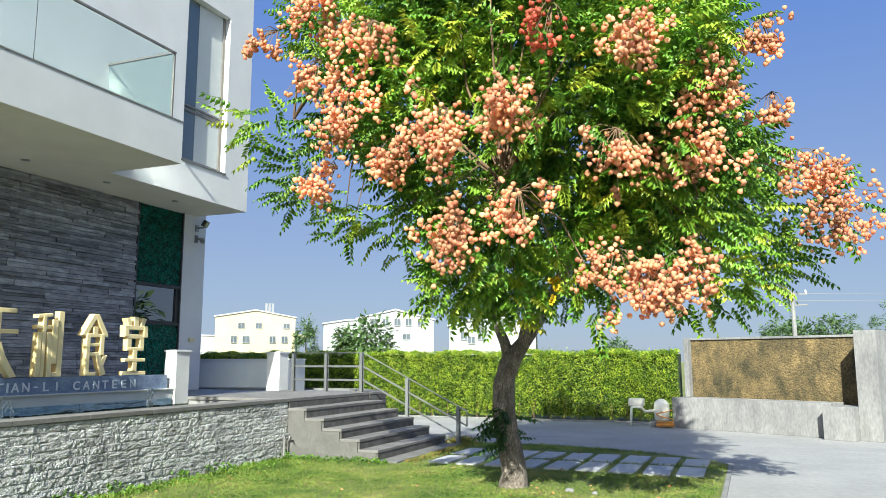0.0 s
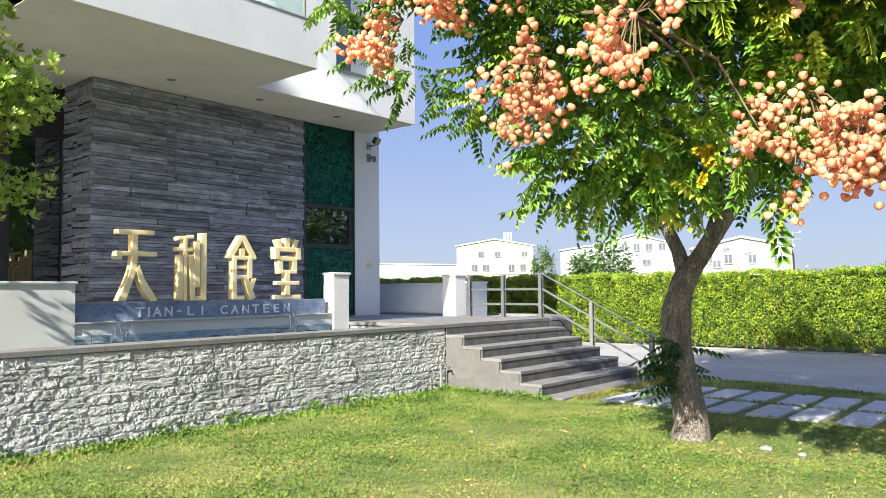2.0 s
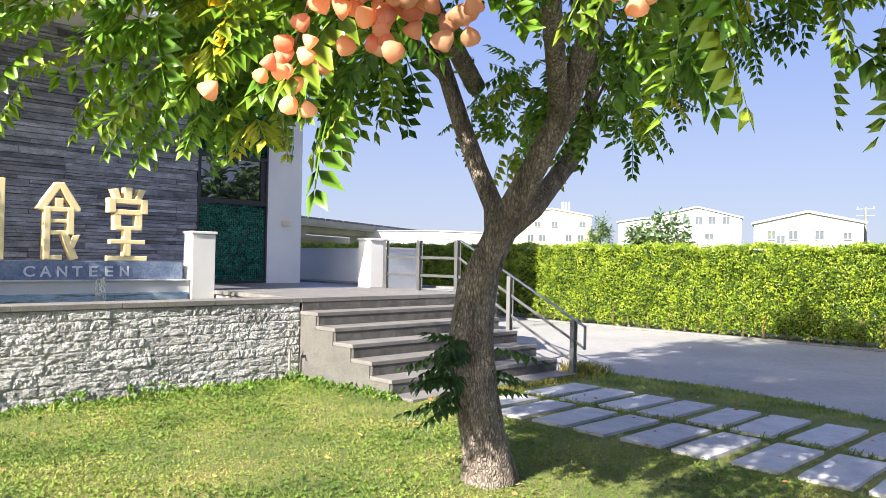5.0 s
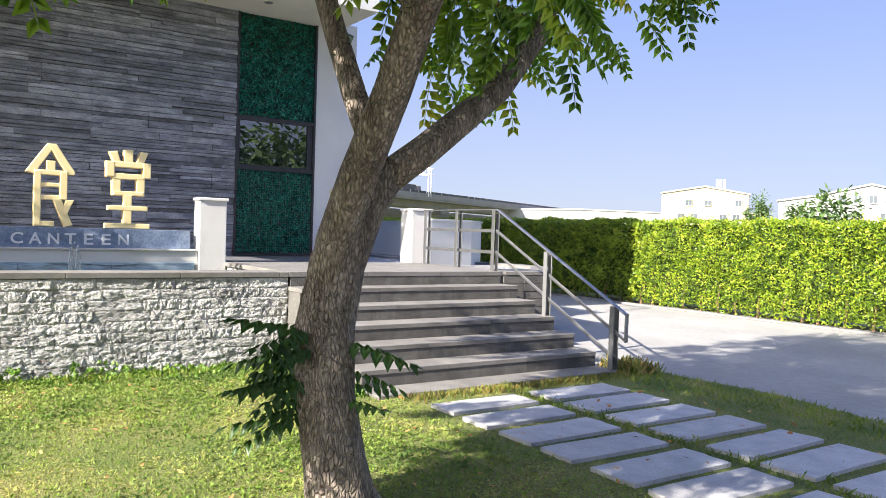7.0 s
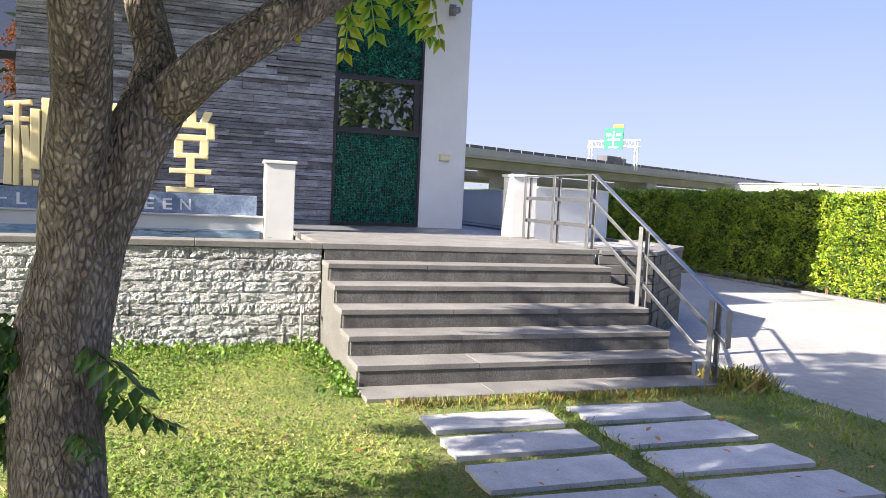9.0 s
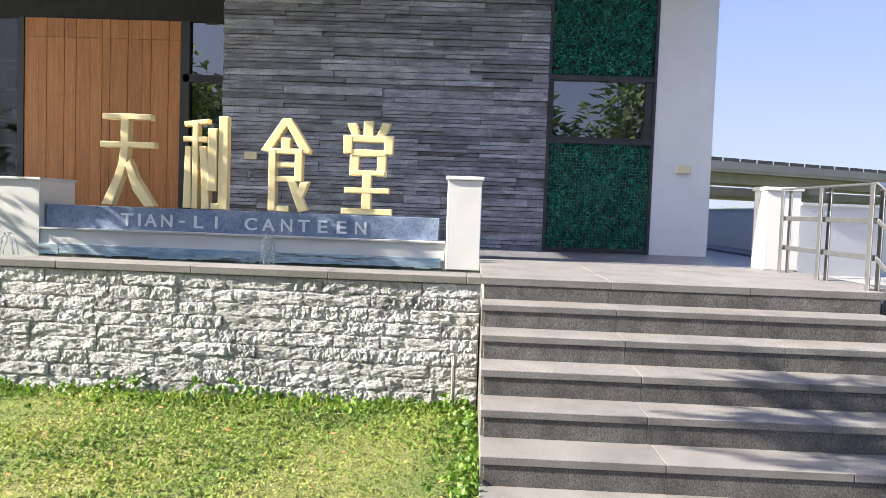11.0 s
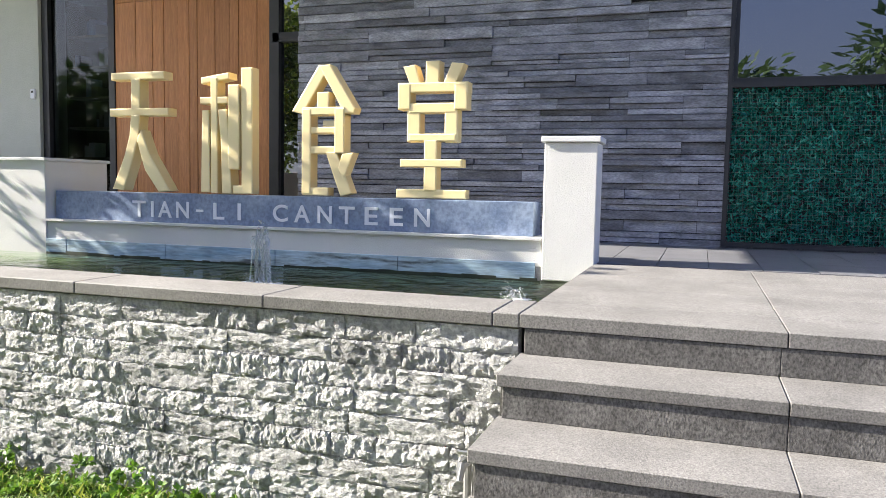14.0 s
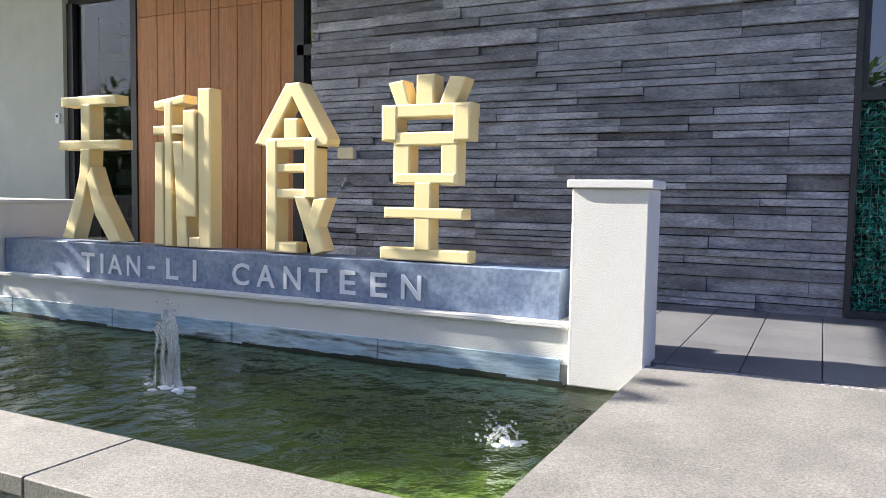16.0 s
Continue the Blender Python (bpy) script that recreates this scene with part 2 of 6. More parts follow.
M_GRASS = leaf_mat("grass_blade", [(0.075, 0.155, 0.016), (0.12, 0.21, 0.022), (0.17, 0.255, 0.03), (0.25, 0.28, 0.05), (0.40, 0.34, 0.11)], 0.6, 0.35, 0.5, 2.2)
M_DRYGRASS = leaf_mat("dry_grass", [(0.10, 0.17, 0.025), (0.16, 0.20, 0.035), (0.26, 0.22, 0.06), (0.30, 0.19, 0.05), (0.13, 0.19, 0.03)], 0.7, 0.3)
M_WEED = leaf_mat("weed_leaf", [(0.06, 0.14, 0.015), (0.10, 0.20, 0.02), (0.16, 0.26, 0.03)], 0.5, 0.3)
M_GLASS = glass_mat("clear_greenish_glass", (0.86, 0.95, 0.91))
M_DARKGLASS = mat("dark_mirror_glass", (0.010, 0.012, 0.015), (0.013, 0.015, 0.018), 2, 0.01, spec=1.0)
M_DARKGLASS.node_tree.nodes["Principled BSDF"].inputs["IOR"].default_value = 1.9
M_SIDEGLASS = glass_mat("smoked_glass", (0.38, 0.41, 0.43))
M_SHELF = mat("dark_shelf_wood", (0.03, 0.024, 0.02), (0.05, 0.04, 0.032), 8, 0.6, stretch=(1, 0.3, 2))
M_SHELFEDGE = mat("shelf_board_wood", (0.20, 0.16, 0.12), (0.27, 0.22, 0.17), 8, 0.6, stretch=(1, 0.3, 2))
M_WINGLASS = mat("blue_grey_window_glass", (0.10, 0.135, 0.15), (0.13, 0.165, 0.175), 1, 0.03, spec=1.0)
M_CURTAIN = mat("pale_blind", (0.52, 0.54, 0.53), (0.58, 0.60, 0.58), 2, 0.9)
M_PLAQUE = mat("beige_plaque", (0.62, 0.54, 0.32), (0.68, 0.60, 0.38), 6, 0.6)
M_WATERWALL = mat("mossy_pebble_wall", (0.035, 0.030, 0.012), (0.17, 0.12, 0.05), 3.2, 0.75, 0.8, 50, fine=0.35, fine_scale=45, stretch=(1, 1, 0.6), island=0.35)
M_CREAMPAINT = mat("cream_cladding", (0.40, 0.36, 0.24), (0.44, 0.40, 0.28), 0.3, 0.8)
M_WHITECLAD = mat("white_cladding", (0.36, 0.37, 0.385), (0.41, 0.415, 0.43), 0.3, 0.7)
M_FARCON = mat("viaduct_concrete", (0.20, 0.20, 0.205), (0.28, 0.28, 0.285), 0.15, 0.9)
M_PALEPLASTER = mat("grey_green_plaster", (0.40, 0.42, 0.38), (0.46, 0.48, 0.44), 2.0, 0.9, 0.5, 60)
M_PLASTIC = mat("cream_plastic", (0.72, 0.68, 0.56), (0.78, 0.74, 0.63), 3, 0.45)
M_HOSE = mat("orange_hose", (0.62, 0.25, 0.03), (0.70, 0.32, 0.05), 6, 0.5)
M_SIGNGREEN = mat("road_sign_green", (0.0, 0.13, 0.075), (0.0, 0.15, 0.085), 0.5, 0.5)
M_SIGNWHITE = mat("road_sign_white", (0.8, 0.8, 0.8), None, 1, 0.5)
M_SIGNYELLOW = mat("road_sign_yellow", (0.75, 0.5, 0.02), None, 1, 0.5)
M_ALGAE = mat("pool_algae", (0.022, 0.038, 0.01), (0.12, 0.18, 0.02), 1.6, 0.9, 0.3, 20)
M_STAINTILE = mat("stained_blue_tile", (0.19, 0.31, 0.43), (0.50, 0.59, 0.62), 3.0, 0.5, 0.2, 40, fine=0.3, fine_scale=22, stretch=(1, 0.4, 3.0), stain=0.85, stain_scale=3.0, stain_at=0.53)


# ---------------------------------------------------------------- small builders
def part(name, bm, material, parent=None, label=""):
    me = bpy.data.meshes.new(name)
    bm.normal_update()
    bm.to_mesh(me)
    bm.free()
    me.materials.append(material)
    ob = new(name, me)
    if parent:
        ob.parent = parent
    if label:
        ob["label"] = label
    return ob


def setting(ob, label, category):
    return tagged(ob, label, category, kind="structure")


def thing(name, label, category, group="", at=(0, 0, 0), rz=0):
    ob = new(name)
    ob.matrix_basis = pose(*at, 0, 0, rz)
    return tagged(ob, label, category, group)


def smooth(ob):
    ob.data.polygons.foreach_set("use_smooth", [True] * len(ob.data.polygons))
    return ob


def put_box(bm, x0, x1, y0, y1, z0, z1, bevel=0.0, segments=1):
    r = bmesh.ops.create_cube(bm, size=1.0, matrix=Matrix.Translation(((x0 + x1) / 2, (y0 + y1) / 2, (z0 + z1) / 2))
                              @ Matrix.Diagonal((abs(x1 - x0), abs(y1 - y0), abs(z1 - z0), 1)))
    if bevel:
        edges = list({e for v in r["verts"] for e in v.link_edges})
        bmesh.ops.bevel(bm, geom=edges, offset=bevel, segments=segments, affect='EDGES', profile=0.5)
    return bm


def box(x0, x1, y0, y1, z0, z1, bevel=0.0, segments=1):
    return put_box(bmesh.new(), x0, x1, y0, y1, z0, z1, bevel, segments)


def boxes(rows, bevel=0.0):
    bm = bmesh.new()
    for r in rows:
        put_box(bm, *r, bevel)
    return bm


def prism(bm, ring, axis, a, b):
    """A closed outline of (u, v) points, extruded along an axis from a to b. u, v are the two other axes in order."""
    def place(u, v, w):
        p = [u, v]
        p.insert(axis, w)
        return p
    lo = [bm.verts.new(place(u, v, a)) for u, v in ring]
    hi = [bm.verts.new(place(u, v, b)) for u, v in ring]
    n = len(ring)
    bm.faces.new(lo[::-1])
    bm.faces.new(hi)
    for i in range(n):
        bm.faces.new((lo[i], lo[(i + 1) % n], hi[(i + 1) % n], hi[i]))
    bmesh.ops.recalc_face_normals(bm, faces=bm.faces)
    return bm


def tube(bm, points, radii, sides=8, cap=True, wobble=0.0):
    """A round limb through points, with a radius at each."""
    rings = []
    pts = [Vector(p) for p in points]
    side = None
    for i, p in enumerate(pts):
        d = (pts[min(i + 1, len(pts) - 1)] - pts[max(i - 1, 0)]).normalized()
        if side is None:
            side = d.cross(Vector((0.31, 0.77, 0.55))).normalized()
        side = (side - d * side.dot(d)).normalized()
        up = d.cross(side)
        ring = []
        for k in range(sides):
            a = 2 * math.pi * k / sides
            r = radii[i] * (1 + wobble * (rnd.random() - 0.5))
            ring.append(bm.verts.new(p + (side * math.cos(a) + up * math.sin(a)) * r))
        rings.append(ring)
    for r0, r1 in zip(rings, rings[1:]):
        for k in range(sides):
            bm.faces.new((r0[k], r0[(k + 1) % sides], r1[(k + 1) % sides], r1[k]))
    if cap:
        bm.faces.new(rings[0][::-1])
        bm.faces.new(rings[-1])
    return bm


def lathe(bm, profile, at, sides=16):
    """(radius, height) pairs turned about an upright axis at a place."""
    rings = []
    for r, z in profile:
        rings.append([bm.verts.new((at[0] + r * math.cos(2 * math.pi * k / sides), at[1] + r * math.sin(2 * math.pi * k / sides), at[2] + z))
                      for k in range(sides)])
    for r0, r1 in zip(rings, rings[1:]):
        for k in range(sides):
            bm.faces.new((r0[k], r0[(k + 1) % sides], r1[(k + 1) % sides], r1[k]))
    bm.faces.new(rings[0][::-1])
    bm.faces.new(rings[-1])
    return bm


def raw_mesh(name, verts, faces, material, parent=None, label=""):
    """A mesh out of arrays: verts (n, 3), faces (m, 3 or 4)."""
    me = bpy.data.meshes.new(name)
    verts, faces = np.asarray(verts, np.float32), np.asarray(faces, np.int32)
    m, k = faces.shape
    me.vertices.add(len(verts))
    me.vertices.foreach_set("co", verts.ravel())
    me.loops.add(m * k)
    me.loops.foreach_set("vertex_index", faces.ravel())
    me.polygons.add(m)
    me.polygons.foreach_set("loop_start", np.arange(0, m * k, k, dtype=np.int32))
    me.update(calc_edges=True)
    me.validate()
    me.materials.append(material)
    ob = new(name, me)
    if parent:
        ob.parent = parent
    if label:
        ob["label"] = label
    return ob


def scatter(tv, tf, places, xs, ys, sizes):
    """Copies of a template (verts, faces) at places, with its x axis along xs, its y axis near ys, times sizes. Returns verts, faces."""
    tv, tf = np.asarray(tv, float), np.asarray(tf, int)
    xs = xs / np.linalg.norm(xs, axis=1, keepdims=True)
    zs = np.cross(xs, ys)
    zs /= np.linalg.norm(zs, axis=1, keepdims=True) + 1e-9
    ys = np.cross(zs, xs)
    v = (tv[None, :, 0, None] * xs[:, None] + tv[None, :, 1, None] * ys[:, None] + tv[None, :, 2, None] * zs[:, None]) * sizes[:, None, None] + places[:, None]
    f = tf[None] + (np.arange(len(places)) * len(tv))[:, None, None]
    return v.reshape(-1, 3), f.reshape(-1, tf.shape[1])


def unit_rows(g, n):
    d = g.normal(size=(n, 3))
    return d / np.linalg.norm(d, axis=1, keepdims=True)


# ================================================================ plan
XF = -10.9            # the ground floor's front
SOF = 4.57            # underside of the upper floor
PLAT = 0.915          # terrace height
WY = 10.53            # the low wall's end at the stairs
XW = -6.90            # the low wall's stone face
WATER = 0.79

# ---------------------------------------------------------------- ground
g = bmesh.new()
for ring in (((-1500, -1500), (1500, -1500), (1500, 1500), (-1500, 1500)),):
    g.faces.new([g.verts.new((x, y, -0.02)) for x, y in ring])
ground = setting(part("ground", g, M_CONCRETE), "pale smooth concrete driveway and yard", "ground")

# far fields beyond the hedge, one low sheet of dry grass
g = bmesh.new()
g.faces.new([g.verts.new((x, y, -0.012)) for x, y in ((-700, 21.2), (400, 21.2), (400, 800), (-700, 800))])
setting(part("field", g, M_LAWN), "rough dry field beyond the hedge", "ground")


def lawn_edge():
    """Outline of the lawn in plan: wall, stairs, the rounded corner by the driveway, its long side."""
    pts = [(XW, -14.0), (XW, WY), (-5.02, WY), (-5.02, 13.5), (-5.5, 13.72), (-4.6, 13.78), (-3.6, 13.86), (-2.4, 13.62), (-1.4, 13.2), (-0.75, 12.7)]
    for k in range(1, 6):
        a = k / 5
        pts.append((-0.75 + 0.34 * math.sin(a * 1.57), 12.7 - 0.6 * a))
    pts.append((-0.42, -14.0))
    return pts


def inside(x, y, ring):
    hit = False
    for (x0, y0), (x1, y1) in zip(ring, ring[1:] + ring[:1]):
        if (y0 > y) != (y1 > y) and x < (x1 - x0) * (y - y0) / (y1 - y0) + x0:
            hit = not hit
    return hit


LAWN = lawn_edge()
lawn = setting(part("lawn", prism(bmesh.new(), LAWN, 2, -0.015, 0.0), M_LAWN), "short lawn of green and straw-coloured grass", "lawn")

# edging of small setts along the lawn's driveway side
edging = setting(part("edging", box(-0.415, -0.36, -14, 12.05, -0.018, 0.012), M_GREYCON), "strip of grey concrete edging beside the lawn", "edging")

# ---------------------------------------------------------------- stepping stones
stones = thing("stepping_stone_path", "two rows of grey split flagstones set in the lawn", "stone path")
flag_meshes = []
for k in range(4):
    bm = bmesh.new()
    n = 5
    top = []
    for i in range(4 * n):
        s, f = divmod(i, n)
        u = f / n
        c = [(-0.5 + u, -0.5), (0.5, -0.5 + u), (0.5 - u, 0.5), (-0.5, 0.5 - u)][s]
        top.append((c[0] * (1 + rnd.uniform(-0.035, 0.015)), c[1] * (1 + rnd.uniform(-0.04, 0.015))))
    prism(bm, top, 2, -0.015, 0.022)
    me = bpy.data.meshes.new("flagstone")
    bm.to_mesh(me)
    bm.free()
    me.materials.append(M_FLAG)
    flag_meshes.append(me)
for i in range(9):
    for j, (y0, y1) in enumerate(((10.76, 11.62), (11.78, 12.68))):
        y0, y1 = y0 - 0.012 * i, y1 - 0.012 * i
        x = -4.43 + 0.447 * i
        if j == 1 and i == 8:
            y1 = 12.48
        ob = new("flagstone", flag_meshes[(i * 2 + j * 3) % 4])
        ob.parent = stones
        ob.matrix_basis = pose(x + rnd.uniform(-0.015, 0.015), (y0 + y1) / 2, 0.004, 0, 0, rnd.uniform(-1.5, 1.5)) @ Matrix.Diagonal((0.33 + rnd.uniform(-0.02, 0.02), y1 - y0, 1, 1))

# ---------------------------------------------------------------- low wall, pool and terrace
low_wall = setting(part("low_wall", box(-7.18, XW - 0.03, -14, WY - 0.004, -0.02, PLAT - 0.055), M_MORTAR), "low garden wall faced with split grey stone", "wall")
coping = thing("wall_coping", "grey flamed granite coping slabs on the low stone wall", "coping")
y1 = WY
for k in range(27):
    y = WY - 0.10 - 0.965 * k
    part("slab", box(-7.20, -6.862, y + 0.0015, y1 - 0.0015, PLAT - 0.053, PLAT, 0.004), M_GRANITE, coping)
    y1 = y
coping["category"] = "coping"

pool_floor = setting(part("pool_floor", box(-9.05, -7.18, -2, WY - 0.01, 0.3, 0.42), M_ALGAE), "pool bottom green with algae", "pool floor")
part("pool_side", box(-7.19, -7.182, -2, WY - 0.01, 0.42, 0.86), M_ALGAE, pool_floor)
water_bm = bmesh.new()
bmesh.ops.create_grid(water_bm, x_segments=4, y_segments=20, size=0.5, matrix=Matrix.Translation((-8.04, 4.265, WATER)) @ Matrix.Diagonal((1.72, 12.52, 1, 1)))
M_WATER = glass_mat("rippled_pool_water", (0.50, 0.68, 0.42))
nt = M_WATER.node_tree
wnz = nt.nodes.new("ShaderNodeTexNoise")
wnz.inputs["Scale"].default_value = 6.5
wnz.inputs["Detail"].default_value = 4.0
wgeo = nt.nodes.new("ShaderNodeNewGeometry")
nt.links.new(wgeo.outputs["Position"], wnz.inputs["Vector"])
wbp = nt.nodes.new("ShaderNodeBump")
wbp.inputs["Strength"].default_value = 0.9
wbp.inputs["Distance"].default_value = 0.13
nt.links.new(wnz.outputs[0], wbp.inputs["Height"])
nt.links.new(wbp.outputs[0], nt.nodes["Principled BSDF"].inputs["Normal"])
nt.nodes["Principled BSDF"].inputs["IOR"].default_value = 1.33
water = setting(part("water", water_bm, M_WATER), "rippled greenish pool water", "water")
water.visible_shadow = False

# white wall under the sign, with stained tiles along the water line
sign_wall = setting(part("sign_wall", box(-9.20, -8.90, 6.25, 10.20, 0.42, 1.045, 0.004), M_ROUGHPLASTER), "white plaster wall behind the pool", "wall")
part("ledge", box(-9.21, -8.88, 6.25, 10.20, 1.045, 1.062), M_ROUGHPLASTER, sign_wall)
for i in range(9):
    part("tile", box(-8.90, -8.885, 1.8 + i * 0.93, 1.8 + (i + 1) * 0.93 - 0.006, 0.5, 0.905, 0.002), M_STAINTILE, sign_wall)
algae = bmesh.new()
ay = 6.25
while ay < 10.2:
    by = min(ay + rnd.uniform(0.05, 0.16), 10.2)
    put_box(algae, -8.885, -8.880, ay, by, 0.75, WATER + rnd.uniform(0.004, 0.02) + 0.006 * math.sin(ay * 2.2))
    ay = by
M_TIDE = mat("tide_mark", (0.012, 0.018, 0.012), (0.035, 0.045, 0.025), 8, 0.8)
tagged(part("algae_line", algae, M_TIDE, sign_wall, "dark algae line at the water's edge"), kind="stuff")
band = thing("sign_band", "blue-grey slate beam with raised white lettering on the pool wall", "sign")
part("beam", box(-9.19, -8.965, 6.27, 10.13, 1.062, 1.283, 0.003), M_BAND, band)


def letter(char, y0, y1, z, height, x, depth, parent):
    """One raised capital between y0 and y1."""
    cu = bpy.data.curves.new("letter", 'FONT')
    cu.body = char
    cu.size = 0.2
    cu.extrude = depth
    cu.offset = 0.003
    tmp = bpy.data.objects.new("letter", cu)
    me = bpy.data.meshes.new_from_object(tmp)
    bpy.data.objects.remove(tmp)
    co = np.zeros(len(me.vertices) * 3, np.float32)
    me.vertices.foreach_get("co", co)
    co = co.reshape(-1, 3)
    lo, hi = co.min(0), co.max(0)
    if char == "-":
        z, height = z + height * 0.42, height * 0.14
    u = (co[:, 0] - lo[0]) / (hi[0] - lo[0]) * (y1 - y0)
    v = (co[:, 1] - lo[1]) / (hi[1] - lo[1]) * height
    me.vertices.foreach_set("co", np.stack((x + co[:, 2], y0 + u, z + v), 1).astype(np.float32).ravel())
    bm = bmesh.new()
    bm.from_mesh(me)
    bpy.data.meshes.remove(me)
    part("letter", bm, M_LETTER, parent, "raised white capital letter")


for char, ly, lw in (("T", 7.02, 0.125), ("I", 7.192, 0.026), ("A", 7.255, 0.125), ("N", 7.42, 0.112), ("-", 7.595, 0.062), ("L", 7.745, 0.092), ("I", 7.952, 0.026),
                     ("C", 8.245, 0.118), ("A", 8.415, 0.125), ("N", 8.60, 0.112), ("T", 8.765, 0.118), ("E", 8.96, 0.096), ("E", 9.145, 0.096), ("N", 9.322, 0.112)):
    letter(char, ly, ly + lw, 1.10, 0.122, -8.963, 0.004, band)

pillar_label = "square rough white plaster pillar with a thin cap beside the steps"
for name, (x0, x1, y0, y1) in (("pool", (-9.10, -8.86, 10.21, 10.535)), ("stair", (-9.15, -8.84, 13.18, 13.5))):
    p = thing("pillar", pillar_label, "pillar", "pillars flanking the terrace", (0, 0, 0))
    part("shaft", box(x0, x1, y0, y1, 0.80 if name == "pool" else PLAT, 1.655, 0.006), M_ROUGHPLASTER, p)
    part("cap", box(x0 - 0.018, x1 + 0.018, y0 - 0.018, y1 + 0.018, 1.655, 1.69, 0.004), M_PLASTER, p)

left_wall = setting(part("planter_wall", box(-9.55, -8.885, -2, 6.25, 0.42, 1.515, 0.004), M_ROUGHPLASTER), "white plaster planter wall beside the pool", "wall")
part("coping", box(-9.57, -8.865, -2, 6.27, 1.515, 1.54, 0.003), M_PLASTER, left_wall)

M_PEBBLE = mat("set_pebbles", (0.10, 0.10, 0.11), (0.45, 0.44, 0.42), 70, 0.8, 1.0, 70, bump_dist=0.02)
# terrace: granite slabs in front, dark tiles in the porch
terrace = setting(part("terrace", boxes(((-7.21, -20.0, 10.56, 13.42, -0.02, PLAT - 0.032), (-8.9, -20, -2, 10.56, -0.02, PLAT - 0.034),
                                         (-8.0, -20.0, 13.42, 14.9, -0.02, PLAT - 0.036))), M_MORTAR), "raised terrace in front of the entrance", "terrace")
ys = [WY, 11.425, 12.36, 13.44]
for i in range(3):
    for x0, x1 in ((-7.2, -6.86), (-7.76, -7.2), (-8.32, -7.76), (-8.92, -8.32)):
        part("slab", box(x0 + 0.0015, x1 - 0.0015, ys[i] + 0.002, min(ys[i + 1], 13.27 if x1 > -7 else 14) - 0.002, PLAT - 0.05, PLAT, 0.002), M_GRANITE, terrace)
part("pebble_strip", box(-9.0, -8.924, 10.56, 13.42, PLAT - 0.05, PLAT - 0.008), M_PEBBLE, terrace, "strip of set pebbles")
for i in range(4):
    for j in range(11):
        x1 = -9.004 - i * 0.6
        y0 = 9.98 + j * 0.305
        part("tile", box(x1 - 0.597, x1, y0, y0 + 0.3005, PLAT - 0.03, PLAT - 0.002, 0.001), M_PORCH, terrace)
for i in range(10):
    for j in range(3):
        x1 = -9.2 - i * 0.6
        y0 = 14.2 + j * 0.22
        if j < 3 and x1 > -16:
            part("tile", box(x1 - 0.594, x1, y0, y0 + 0.214, PLAT - 0.03, PLAT - 0.002), M_PORCH, terrace)

# ---------------------------------------------------------------- stairs
RISE, GOING = 0.1475, 0.315
stairs = setting(part("stairs", boxes([(-6.98 + 0, -6.895 + GOING * i, 10.57 + 0.002 * i, 13.22 - 0.002 * i, -0.02, PLAT - 0.052 - RISE * i) for i in range(1, 7)]), M_MORTAR),
                 "wide flight of grey granite steps with dark risers", "stairs")
for i in range(0, 7):
    z = PLAT - RISE * i
    xn = -6.87 + GOING * i
    cuts = [10.53, 11.42 + rnd.uniform(-0.02, 0.03), 12.35 + rnd.uniform(-0.03, 0.03), 13.235 + 0.007 * i]
    if i:
        for a, b in zip(cuts, cuts[1:]):
            part("tread", box(xn - GOING - 0.02, xn + 0.012, a + 0.0012, b - 0.0012, z - 0.042, z, 0.003), M_GRANITE, stairs)
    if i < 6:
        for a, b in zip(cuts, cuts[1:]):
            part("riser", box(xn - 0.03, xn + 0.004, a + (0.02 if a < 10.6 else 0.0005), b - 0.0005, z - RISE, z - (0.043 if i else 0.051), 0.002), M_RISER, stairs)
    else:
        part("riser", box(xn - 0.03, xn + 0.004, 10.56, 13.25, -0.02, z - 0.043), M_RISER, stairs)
# cheek of lighter granite on the pool side
ring = [(XW + 0.004, -0.02)]
ring += [(-5.03, -0.02)]
for i in range(6, 0, -1):
    z = PLAT - RISE * i - 0.044
    ring += [(-6.87 + GOING * i - 0.03, z), (-6.87 + GOING * (i - 1) - 0.03, z)]
ring = [p for p in ring if p[0] > XW] + [(XW + 0.004, PLAT - RISE - 0.044)]
part("cheek", prism(bmesh.new(), ring, 1, 10.536, 10.56), M_CHEEK, stairs)

# ---------------------------------------------------------------- handrail
rail = thing("handrail", "brushed steel handrail with flat bars and twin-plate posts beside the steps", "handrail")


def bar(name, a, b, w, h, parent):
    """A flat bar from a to b, w thick sideways and h high."""
    a, b = Vector(a), Vector(b)
    d = b - a
    ang = math.atan2(d.z, math.hypot(d.x, d.y))
    yaw = math.atan2(d.y, d.x)
    bm = box(0, d.length, -w / 2, w / 2, -h / 2, h / 2, 0.003)
    bmesh.ops.transform(bm, matrix=Matrix.Translation(a) @ Matrix.Rotation(yaw, 4, 'Z') @ Matrix.Rotation(-ang, 4, 'Y'), verts=bm.verts)
    return part(name, bm, M_STEEL, parent)


